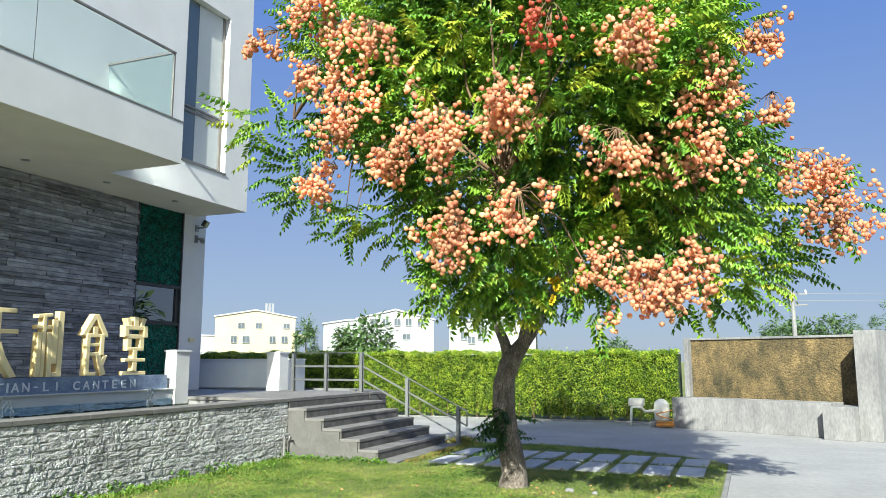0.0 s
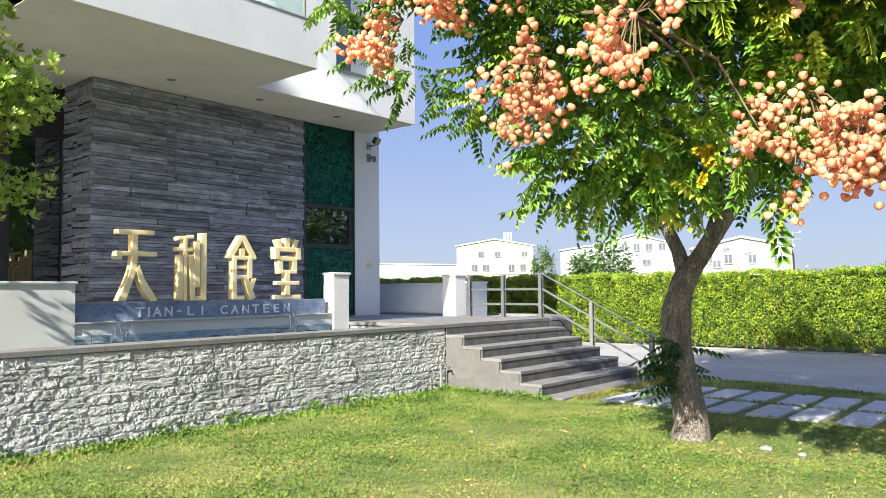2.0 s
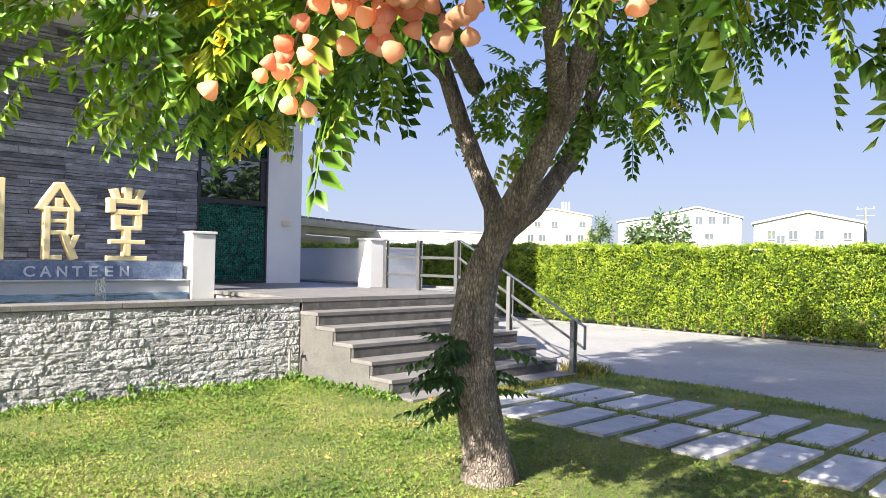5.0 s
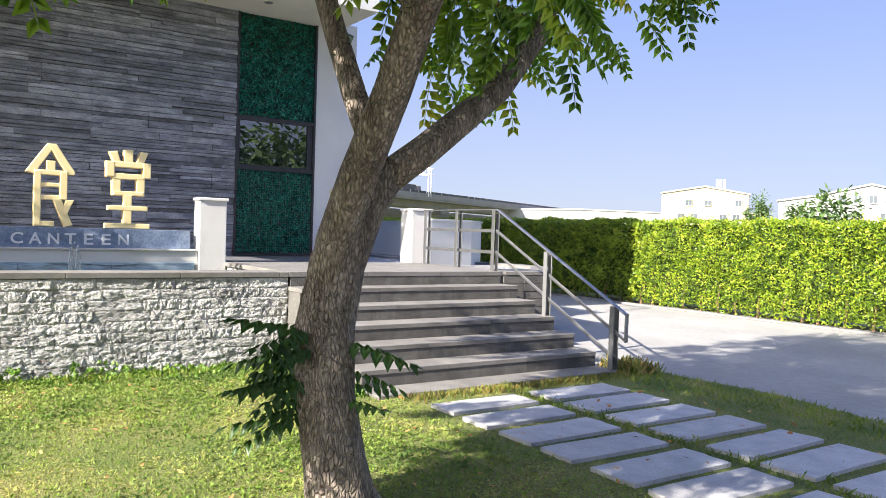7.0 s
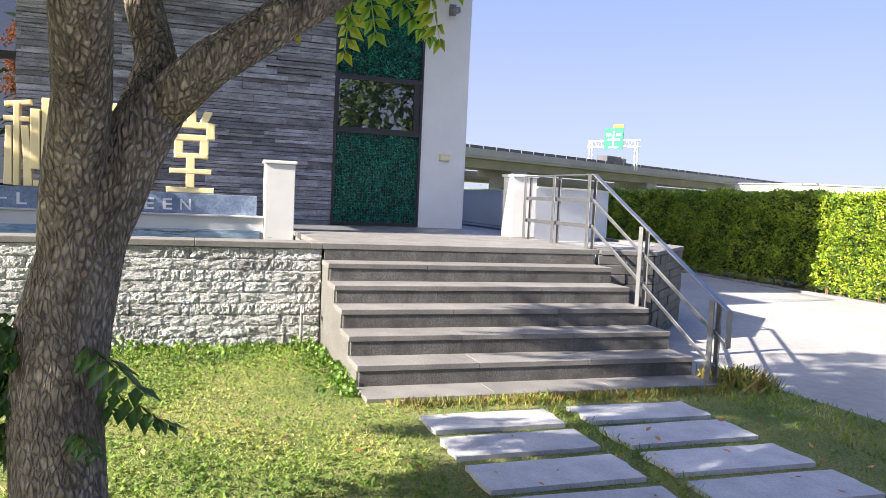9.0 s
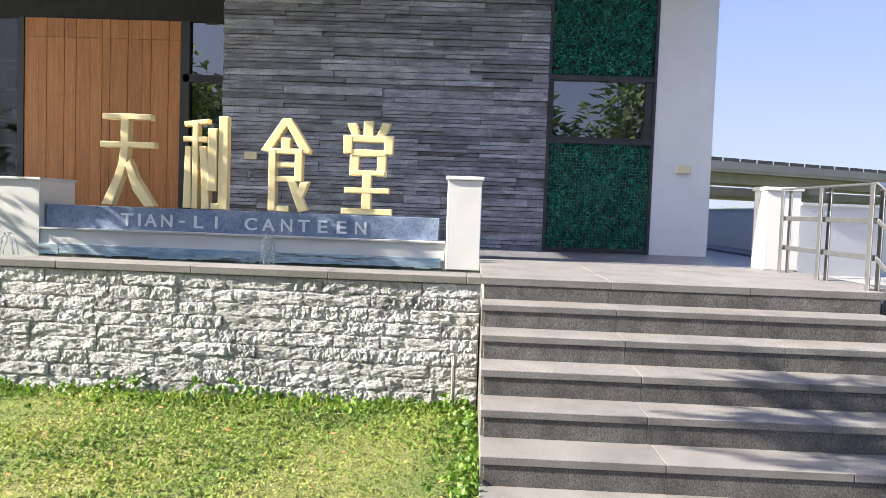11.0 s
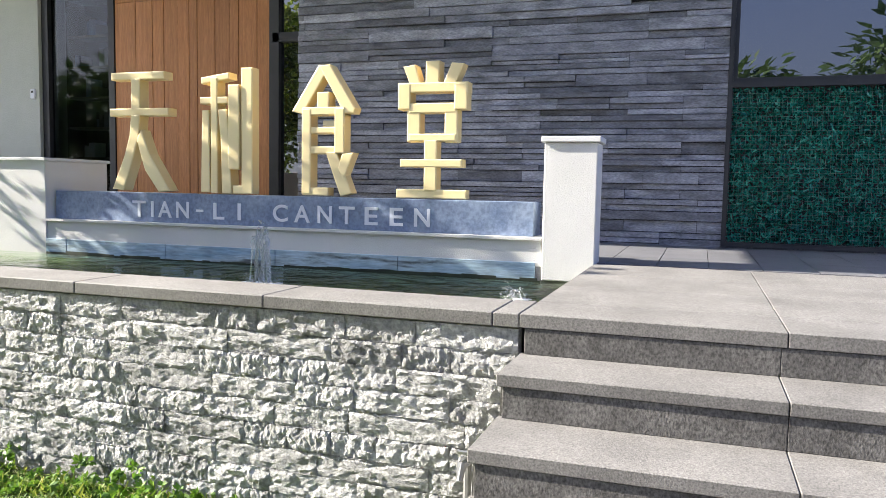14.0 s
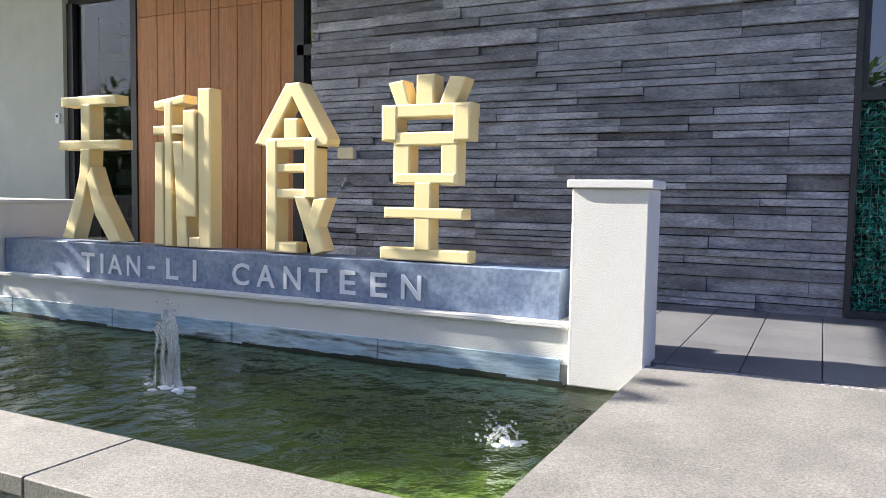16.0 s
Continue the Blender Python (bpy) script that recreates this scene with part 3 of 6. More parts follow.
RY = 13.25
TOPA, TOPB = (-8.62, RY, 1.66), (-6.99, RY, 1.66)
for dz in (0.0, -0.26, -0.52):
    bar("rail", (TOPA[0], RY, TOPA[2] + dz), (TOPB[0], RY, TOPB[2] + dz), 0.05 if dz == 0 else 0.012, 0.012 if dz == 0 else 0.04, rail)
    end = -4.86 if dz > -0.3 else -5.0
    zz = 1.66 + dz - (end + 6.99) * 0.4977
    bar("rail", (TOPB[0], RY, TOPB[2] + dz), (end, RY, zz), 0.05 if dz == 0 else 0.012, 0.014 if dz == 0 else 0.034, rail)
bar("rail", (-4.865, RY, 0.615), (-4.865, RY, 0.33), 0.05, 0.012, rail)
for px, zb in ((-8.55, PLAT), (-7.80, PLAT), (-7.02, PLAT - 0.02), (-6.05, 0.45), (-5.03, 0.02)):
    zt = 1.65 if px < -6.99 else 1.65 - (px + 6.99) * 0.4977
    for dy in (-0.035, 0.035):
        part("post", box(px - 0.03, px + 0.03, RY + dy - 0.005, RY + dy + 0.005, zb - 0.05, zt, 0.002), M_POST if px > -7.0 else M_STEEL, rail)
    for z in (zt - 0.25, zt - 0.5):
        part("spacer", box(px - 0.012, px + 0.012, RY - 0.03, RY + 0.03, z - 0.012, z + 0.012), M_STEEL, rail)

# ---------------------------------------------------------------- small round basin beyond the stairs
BASIN = [(-6.88, 13.275), (-6.82, 13.87), (-7.22, 14.27), (-7.61, 14.66), (-8.0, 15.05), (-8.6, 15.07), (-9.2, 15.09)]
basin = setting(new("basin_wall"), "curved low basin wall clad in dark stone strips", "wall")
inner = [(-7.2, 13.445), (-7.16, 13.92), (-7.48, 14.2), (-7.8, 14.5), (-8.12, 14.78), (-8.6, 14.8), (-9.2, 14.82)]
part("core", prism(bmesh.new(), [(x - 0.02, y - 0.01) for x, y in BASIN] + inner[::-1], 2, -0.02, PLAT - 0.045), M_MORTAR, basin)
part("rim", prism(bmesh.new(), [(x + 0.03, y + 0.02) for x, y in BASIN] + inner[::-1], 2, PLAT - 0.045, PLAT - 0.005), M_GRANITE, basin)
part("water", prism(bmesh.new(), inner + [(-9.2, 13.52)], 2, 0.5, 0.80), M_STAINTILE, basin, "stained pale blue basin lining")
for (x0, y0), (x1, y1) in zip(BASIN, BASIN[1:]):
    L = math.hypot(x1 - x0, y1 - y0)
    for c in range(9):
        z = c * 0.096
        t = 0.0 if c % 2 else -0.5
        for kk in range(2):
            bm = box(0.002 + kk * L / 2, (kk + 1) * L / 2 - 0.002, -0.012, 0.02 + rnd.uniform(0, 0.014), z + 0.002, z + 0.094, 0.004)
            bmesh.ops.transform(bm, matrix=Matrix.Translation((x0, y0, 0)) @ Matrix.Rotation(math.atan2(y1 - y0, x1 - x0), 4, 'Z') @ Matrix.Scale(-1, 4, (0, 1, 0)), verts=bm.verts)
            bmesh.ops.reverse_faces(bm, faces=bm.faces)
            part("stone", bm, M_RISER, basin)

# white garden wall beyond, chamfered at its corner
garden_wall = setting(part("garden_wall", prism(bmesh.new(), [(-9.10, 13.5), (-8.84, 13.5), (-8.94, 14.29), (-9.58, 14.95), (-26, 14.95), (-26, 14.75), (-9.68, 14.75), (-9.12, 14.2)], 2, 0.4, 1.53), M_PLASTER),
                      "low white rendered wall round the side terrace", "wall")
part("coping", prism(bmesh.new(), [(-9.12, 13.5), (-8.82, 13.5), (-8.92, 14.30), (-9.57, 14.97), (-26, 14.97), (-26, 14.73), (-9.69, 14.73), (-9.14, 14.19)], 2, 1.53, 1.555), M_PLASTER, garden_wall)

# ---------------------------------------------------------------- building, ground floor
house = setting(part("wall_front_core", box(-11.2, XF - 0.03, 7.40, 11.305, 0.8, SOF + 0.1), M_SLATE_IN), "entrance wall clad in dark slate strips", "wall")
ret = setting(part("wall_return_core", box(-12.0, -10.935, 7.37, 7.43, 0.8, SOF + 0.1), M_SLATE_IN), "return of the slate-clad wall by the door", "wall")
end_wall = setting(part("wall_end", box(-11.3, XF + 0.004, 12.59, 13.28, 0.85, SOF + 0.1, 0.004), M_PLASTER), "white rendered wall end of the building", "wall")
setting(part("wall_side", box(-26, -11.3, 13.05, 13.28, 0.85, SOF + 0.1), M_PLASTER), "white rendered side wall of the building", "wall")

# green panel bay: window between two mesh panels of foil strips
bay = thing("green_screen_bay", "black-framed bay of dark green tinsel screens round a window", "screen")
fr = 0.035
part("frame", boxes(((-11.0, XF + 0.01, 11.305, 11.305 + fr, 0.92, SOF), (-11.0, XF + 0.01, 12.59 - fr, 12.59, 0.92, SOF), (-11.0, XF + 0.009, 11.34, 12.555, 0.92, 0.96),
                     (-11.0, XF + 0.009, 11.34, 12.555, 2.22, 2.27), (-11.0, XF + 0.009, 11.34, 12.555, 2.97, 3.03))), M_BLACK, bay)
for z0, z1 in ((0.96, 2.22), (3.03, SOF)):
    part("backing", box(-11.05, XF - 0.05, 11.34, 12.555, z0, z1), M_SLATE_IN, bay)
gg = np.random.default_rng(3)
M_TINSEL = leaf_mat("green_foil", [(0.0, 0.045, 0.034), (0.004, 0.09, 0.062), (0.008, 0.14, 0.10), (0.02, 0.22, 0.16), (0.05, 0.34, 0.25)], 0.2, 0.1, 0.0, 9.0)
for z0, z1, n in ((0.97, 2.21, 13000), (3.04, SOF - 0.01, 15000)):
    pl = np.stack((np.full(n, XF - 0.03) + gg.uniform(-0.015, 0.02, n), gg.uniform(11.35, 12.545, n), gg.uniform(z0, z1, n)), 1)
    v, f = scatter([(-0.5, -0.16, 0), (0.5, -0.12, 0.1), (0.4, 0.16, 0), (-0.4, 0.14, 0.05)], [(0, 1, 2, 3)], pl, unit_rows(gg, n) * (0.5, 1, 1), unit_rows(gg, n), gg.uniform(0.022, 0.046, n))
    tagged(raw_mesh("tinsel", v, f, M_TINSEL, bay, "dark green foil strips"), kind="stuff")
wire = bmesh.new()
for i in range(33):
    y = 11.345 + i * 0.0375
    put_box(wire, XF - 0.017, XF - 0.015, y, y + 0.0016, 0.965, 2.215)
for i in range(33):
    z = 0.97 + i * 0.0375
    put_box(wire, XF - 0.015, XF - 0.013, 11.345, 12.55, z, z + 0.0016)
M_WIRE = mat("green_wire", (0.10, 0.22, 0.18), (0.13, 0.28, 0.23), 5, 0.4)
part("wire_mesh", wire, M_WIRE, bay)
win1 = setting(new("window_1"), "dark reflecting window between green screens", "window")
part("pane", box(XF - 0.06, XF - 0.05, 11.345, 12.55, 2.27, 2.97), M_DARKGLASS, win1)
part("window_frame", boxes(((XF - 0.05, XF - 0.02, 11.342, 11.375, 2.271, 2.969), (XF - 0.05, XF - 0.02, 12.47, 12.553, 2.271, 2.969), (XF - 0.05, XF - 0.021, 11.375, 12.47, 2.271, 2.30))), M_BLACK, win1)

# entrance recess with the wooden door
XD = -11.85
setting(part("wall_entrance_head", box(XD - 0.1, XD + 0.02, 3.1, 7.44, 3.75, SOF + 0.1), M_SLATE_IN), "dark bulkhead above the entrance", "wall")
setting(part("wall_left", box(XD - 0.2, XD + 0.1, -6, 3.22, 0.8, SOF + 0.1), M_PALEPLASTER), "grey-green rendered wall beside the entrance", "wall")
door = setting(new("door_1"), "tall warm brown wooden board door in a black frame", "door")
y0 = 4.34
for i, w in enumerate((0.2, 0.11, 0.24, 0.16, 0.2, 0.158, 0.11, 0.24, 0.2, 0.12, 0.238, 0.16)):
    for z0, z1 in ((0.93, 3.497), (3.5, 3.75)):
        part("board", box(XD - 0.03, XD + 0.035 + 0.003 * (i * 7 % 4) , y0 + 0.002, y0 + w - 0.002, z0, z1, 0.003), M_WOOD, door)
    y0 += w
part("frame", boxes(((XD - 0.04, XD + 0.05, 4.25, 4.337, 0.92, 3.75), (XD - 0.04, XD + 0.05, 6.48, 6.60, 0.92, 3.75), (XD - 0.04, XD + 0.05, 3.22, 3.32, 0.92, 3.75), (XD - 0.04, XD + 0.05, 7.36, 7.44, 0.92, 3.75),
                     (XD - 0.04, XD + 0.05, 6.52, 7.36, 2.95, 3.05))), M_BLACK, door)
for y0, y1, g in ((3.32, 4.22, M_SIDEGLASS), (6.52, 7.36, M_DARKGLASS)):
    part("side_light", box(XD - 0.02, XD - 0.01, y0, y1, 0.93, 3.75), g, door, "dark reflecting glass").visible_shadow = False
# shelves behind the glass beside the door
shelf = thing("bookshelf", "dark wooden shelves with books and boxes behind the glass", "bookshelf")
part("body", boxes(((-12.75, -12.72, 3.0, 4.6, 0.9, 3.74), (-12.72, -12.42, 3.0, 3.03, 0.9, 3.74), (-12.72, -12.42, 4.57, 4.6, 0.9, 3.74))), M_SHELF, shelf)
for z in (1.25, 1.65, 2.05, 2.45, 2.85, 3.25):
    part("shelf_board", box(-12.72, -12.42, 3.03, 4.57, z, z + 0.03), M_SHELFEDGE, shelf)
    y = 3.05 + rnd.uniform(0, 0.3)
    for k in range(5):
        w, hh = rnd.uniform(0.03, 0.14), rnd.uniform(0.1, 0.28)
        if y + w > 4.5:
            break
        bk = thing("book", "book standing on the dark shelf behind glass", "book", "books on the shelf")
        part("cover", box(-12.68, -12.47, y, y + w, z + 0.03, z + 0.03 + hh, 0.003), rnd.choice((M_SHELF, M_PLASTER, M_BAND, M_GREYCON)), bk)
        y += w + rnd.choice((0.003, 0.003, 0.12, 0.3))
# invented partition: keeps daylight in the hollow shell from showing through the side glass
setting(part("wall_partition", box(-13.5, -13.4, -6, 13.04, 0.8, SOF + 0.1), M_PLASTER), "plain inner wall added to block daylight behind the entrance", "wall")
setting(part("wall_south", box(-26, -11.66, -6.2, -6.0, 0, SOF + 0.1), M_PLASTER), "rendered end wall of the building", "wall")
setting(part("wall_back", box(-26.2, -26, -6, 15, 0, SOF + 0.1), M_PLASTER), "rear wall of the building", "wall")
intercom = thing("intercom", "small pale intercom box on the entrance wall", "intercom")
part("body", box(XD + 0.1, XD + 0.13, 3.1, 3.17, 2.38, 2.5, 0.006), M_LETTER, intercom)
part("lens", box(XD + 0.13, XD + 0.134, 3.12, 3.15, 2.45, 2.475), M_BLACK, intercom)
tap = thing("wall_tap", "small chrome tap on the slate wall", "tap")
tb = bmesh.new()
tube(tb, [(XF - 0.01, 7.73, 1.70), (XF + 0.07, 7.73, 1.70), (XF + 0.10, 7.73, 1.66)], [0.014, 0.016, 0.012], 8)
tube(tb, [(XF + 0.05, 7.73, 1.70), (XF + 0.05, 7.73, 1.75)], [0.01, 0.018], 8)
part("spout", tb, M_STEEL, tap)
soc = thing("wall_socket", "beige outdoor socket box on the slate wall", "socket")
part("box", box(XF + 0.02, XF + 0.07, 7.66, 7.81, 1.895, 1.985, 0.006), M_PLAQUE, soc)
plq = thing("wall_plaque", "small beige plaque on the white wall", "plaque")
part("plate", box(XF + 0.004, XF + 0.05, 12.87, 13.03, 1.90, 1.99, 0.008), M_PLAQUE, plq)

# floodlight and camera on the white wall
fl = thing("floodlight", "black floodlight on a bracket high on the white wall", "floodlight")
bmf = box(-0.03, 0.05, -0.10, 0.10, -0.07, 0.07, 0.01)
bmesh.ops.transform(bmf, matrix=pose(XF + 0.22, 12.98, 4.40, 0, 30, 20), verts=bmf.verts)
part("lamp_body", bmf, M_BLACK, fl)
bmf = box(0.05, 0.056, -0.085, 0.085, -0.055, 0.055)
bmesh.ops.transform(bmf, matrix=pose(XF + 0.22, 12.98, 4.40, 0, 30, 20), verts=bmf.verts)
part("lens", bmf, M_WINGLASS, fl)
part("bracket", boxes(((XF + 0.004, XF + 0.2, 12.97, 12.99, 4.30, 4.33), (XF + 0.004, XF + 0.03, 12.93, 13.03, 4.24, 4.38))), M_STEEL, fl)
cc = thing("security_camera", "grey security camera under the floodlight", "camera")
bmf = box(-0.1, 0.1, -0.04, 0.04, -0.045, 0.045, 0.015)
bmesh.ops.transform(bmf, matrix=pose(XF + 0.16, 12.98, 4.04, 0, 20, -40), verts=bmf.verts)
part("housing", bmf, M_GREYCON, cc)
part("mount", boxes(((XF + 0.004, XF + 0.12, 12.96, 13.0, 4.06, 4.10), (XF + 0.004, XF + 0.02, 12.93, 13.03, 4.0, 4.16))), M_GREYCON, cc)

# ---------------------------------------------------------------- building, upper floor
MX, MY, BX, BY, BTOP, B0 = -9.62, 12.97, -8.17, 9.30, 5.23, 5.5
upper = setting(new("upper_storey"), "white rendered upper storey overhanging the entrance", "wall")
# window opening in the front: y 11.12 .. 12.40, z 5.25 .. 8.5
part("front", boxes(((MX - 0.25, MX, -6, 10.96, SOF, 9.6), (MX - 0.25, MX, 12.22, MY, SOF, 9.6), (MX - 0.25, MX, 10.96, 12.22, SOF, 5.22), (MX - 0.25, MX, 10.96, 12.22, 8.5, 9.6))), M_PLASTER, upper)
part("side", box(-26, MX - 0.25, MY - 0.25, MY, SOF, 9.6), M_PLASTER, upper)
part("roof", box(-26, MX, -6, MY, 9.6, 9.8), M_PLASTER, upper)
soffit = setting(part("soffit", boxes(((-26, MX - 0.001, -6, MY - 0.001, SOF - 0.004, SOF + 0.2),)), M_SOFFIT), "smooth pale soffit under the upper storey", "soffit")
part("balcony_soffit", box(MX - 0.001, BX - 0.003, B0, BY - 0.003, SOF - 0.004, SOF + 0.2), M_SOFFIT, soffit)
for y in (6.6, 8.2, 9.8, 11.5):
    lb = bmesh.new()
    lathe(lb, [(0.06, -0.012), (0.062, 0.0)], (-10.2, y, SOF - 0.004), 16)
    dl = thing("downlight", "small round downlight set in the soffit", "downlight", "soffit downlights")
    part("ring", lb, M_STEEL, dl)
balcony = setting(new("balcony"), "white balcony parapet with a glass balustrade", "balcony")
part("parapet", boxes(((BX - 0.15, BX, B0, BY, SOF, BTOP), (MX, BX - 0.15, BY - 0.15, BY, SOF, BTOP), (MX, BX - 0.15, B0, B0 + 0.15, SOF, BTOP))), M_PLASTER, balcony)
part("floor", box(MX, BX - 0.15, B0 + 0.15, BY - 0.15, SOF + 0.2, SOF + 0.3), M_GREYCON, balcony)
part("metal_edge", boxes(((BX - 0.16, BX + 0.008, B0, BY + 0.008, BTOP, BTOP + 0.025), (MX, BX - 0.16, BY - 0.16, BY + 0.007, BTOP, BTOP + 0.025))), M_ALU, balcony)
bal = thing("glass_balustrade", "greenish glass balustrade with a slim metal rail on the balcony", "balustrade")
for y0, y1 in ((B0 + 0.05, 6.62), (6.63, 9.13)):
    o = part("pane", box(BX - 0.09, BX - 0.078, y0, y1, BTOP + 0.02, 6.33), M_GLASS, bal)
    o.visible_shadow = False
o = part("pane", box(MX + 0.02, BX - 0.092, 9.12, 9.132, BTOP + 0.02, 6.33), M_GLASS, bal)
o.visible_shadow = False
part("top_rail", boxes(((BX - 0.105, BX - 0.063, B0, 9.15, 6.33, 6.36), (MX, BX - 0.105, 9.105, 9.147, 6.33, 6.36))), M_ALU, bal)
part("corner_post", box(BX - 0.1, BX - 0.07, 9.115, 9.145, BTOP + 0.02, 6.33), M_ALU, bal)
w2 = setting(new("window_2"), "tall blue-grey window with bronze frames and pale blinds in the upper storey", "window")
o = part("pane", box(MX - 0.16, MX - 0.15, 10.99, 12.19, 5.25, 8.48), M_WINGLASS, w2)
wf = [(MX - 0.2, MX - 0.12, 10.96, 11.02, 5.22, 8.5), (MX - 0.2, MX - 0.12, 12.15, 12.22, 5.22, 8.5), (MX - 0.2, MX - 0.119, 11.02, 12.15, 5.22, 5.29), (MX - 0.2, MX - 0.119, 11.02, 12.15, 6.22, 6.28), (MX - 0.2, MX - 0.118, 11.02, 12.15, 6.31, 6.35)]
part("window_frame", boxes(wf), M_ALU, w2)
part("window_sill", box(MX - 0.12, MX + 0.02, 10.95, 12.23, 5.19, 5.222), M_ALU, w2)
part("blind", box(MX - 0.148, MX - 0.142, 11.44, 12.15, 5.29, 8.48), M_CURTAIN, w2)


# ---------------------------------------------------------------- the four standing characters of the sign
def strokes(box_px, y0, y1, polys, label):
    """A standing character: polygons drawn in a box of its own, laid out between y0 and y1 on the beam, each stroke a bevelled block."""
    bx0, by0, bx1, by1 = box_px
    y0, y1 = y0 + 0.045 * (y1 - y0), y1 - 0.045 * (y1 - y0)
    ob = thing("sign_character", label, "sign letter", "gold characters on the sign band")
    for i, poly in enumerate(polys):
        if len(poly) == 4 and not isinstance(poly[0], tuple):
            a, b, c, d = poly
            poly = [(a, b), (c, b), (c, d), (a, d)]
        ring = [(y0 + (u - bx0) / (bx1 - bx0) * (y1 - y0), 1.287 + (by1 - v) / (by1 - by0) * 0.91) for u, v in poly]
        one = bmesh.new()
        prism(one, ring, 0, -9.10 + 0.002 * i, -8.995 + 0.0022 * (i % 6))
        one.normal_update()
        front = [f for f in one.faces if f.normal.x > 0.9]
        bmesh.ops.bevel(one, geom=list({e for f in front for e in f.edges}), offset=0.008, segments=2, affect='EDGES', profile=0.5)
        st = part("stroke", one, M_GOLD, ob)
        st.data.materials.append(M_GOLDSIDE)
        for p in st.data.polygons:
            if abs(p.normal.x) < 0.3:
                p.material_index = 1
    return ob


strokes((262, 85, 410, 349), 6.763, 7.362, [(266, 86, 398, 103), (316, 100, 338, 182), (262, 165, 408, 182),
        [(316, 180), (338, 180), (335, 225), (320, 275), (295, 346), (267, 343), (298, 270), (312, 225)], [(330, 232), (342, 212), (362, 265), (412, 345), (384, 348), (350, 300)]],
        "cream-gold character of four strokes standing on the sign band")
strokes((468, 73, 613, 356), 7.588, 8.077, [[(470, 92), (548, 82), (550, 97), (472, 107)], (468, 136, 546, 152), (498, 92, 517, 355), [(475, 166), (494, 166), (496, 353), (470, 353)],
        [(520, 165), (543, 165), (550, 230), (556, 355), (530, 355), (527, 240)], (548, 110, 578, 300), (582, 73, 612, 355), (558, 336, 586, 355)],
        "cream-gold character of upright bars standing on the sign band")
strokes((672, 70, 831, 362), 8.3475, 8.8925, [[(740, 70), (768, 72), (700, 178), (672, 172)], [(740, 71), (768, 70), (830, 166), (826, 178), (803, 178)], (737, 130, 766, 170), (700, 163, 805, 181),
        (699, 166, 722, 358), (781, 166, 805, 266), (700, 207, 804, 222), (701, 250, 803, 267), (700, 342, 765, 360), [(758, 262), (786, 262), (824, 354), (796, 362)], [(800, 266), (828, 264), (803, 325), (790, 298)]],
        "cream-gold roofed character standing on the sign band")
strokes((900, 65, 1068, 368), 9.143, 9.70, [[(915, 76), (943, 72), (958, 118), (932, 118)], (968, 65, 1000, 118), [(1028, 70), (1056, 73), (1036, 120), (1008, 118)], (904, 112, 1066, 134), (905, 113, 934, 171),
        (1036, 114, 1065, 172), (926, 159, 957, 242), (1014, 158, 1044, 243), (930, 157, 1040, 179), (931, 224, 1041, 241), (968, 238, 998, 350), (912, 280, 1056, 298), (902, 347, 1066, 367)],
        "cream-gold crowned character standing on the sign band")

# ---------------------------------------------------------------- fountain jets
M_JET = glass_mat("splashing_water", (0.96, 0.98, 1.0), 0.12)
M_JET.node_tree.nodes["Principled BSDF"].inputs["Transmission Weight"].default_value = 0.75
M_FOAM = mat("white_foam", (0.62, 0.66, 0.66), (0.80, 0.82, 0.82), 30, 0.6, 0.6, 60)
for jy, jh, lean, count in ((6.4, 0.33, 0.16, 5), (8.73, 0.36, 0.05, 6), (10.2, 0.09, 0.09, 3)):
    jet = thing("fountain_jet", "small clear fountain jet splashing in the pool", "fountain jet", "fountain jets in the pool")
    for s in range(count):
        bm = bmesh.new()
        ox, oy = rnd.uniform(-0.02, 0.02), rnd.uniform(-0.02, 0.02)
        way = 1 if jy > 10 or s % 2 else -1
        h = jh * rnd.uniform(0.8, 1.0)
        pts, rad = [], []
        for k in range(19):
            a = k / 18
            pts.append((-8.03 + ox * (0.5 + a) + 0.008 * math.sin(k * 2.1 + s), jy + oy + lean * way * a + 0.006 * math.sin(k * 1.7 + s), WATER - 0.02 + h * (1 - (2 * a - 1) ** 2)))
            rad.append((0.55 if jy > 10 else 1.0) * rnd.uniform(0.002, 0.010))
        o = smooth(part("strand", tube(bm, pts, rad, 6, wobble=0.5), M_JET, jet))
        o.visible_shadow = False
    bm = bmesh.new()
    for s in range(110 if jh > 0.15 else 45):
        a, rr = rnd.uniform(0, 6.28), rnd.uniform(0.0, 0.13) ** 1.3 * 1.6
        up = rnd.uniform(0.0, 0.07) if rr > 0.055 else rnd.uniform(0, jh * 1.02)
        bmesh.ops.create_icosphere(bm, subdivisions=1, radius=rnd.uniform(0.002, 0.0055), matrix=Matrix.Translation((-8.03 + rr * math.cos(a), jy + rr * math.sin(a), WATER + up)))
    tagged(part("droplets", bm, M_JET, jet), kind="stuff")
    bm = bmesh.new()
    for s in range(26 if jh > 0.15 else 10):
        a, rr = rnd.uniform(0, 6.28), rnd.uniform(0.0, 0.10) * (0.6 if jy > 10 else 1)
        bmesh.ops.create_icosphere(bm, subdivisions=1, radius=rnd.uniform(0.008, 0.026), matrix=Matrix.Translation((-8.03 + rr * math.cos(a), jy + lean * 0.6 + 1.4 * rr * math.sin(a), WATER)) @ Matrix.Diagonal((1, 1.3, 0.35, 1)))
    tagged(smooth(part("foam", bm, M_FOAM, jet, "white foam where the jet falls")), kind="stuff")


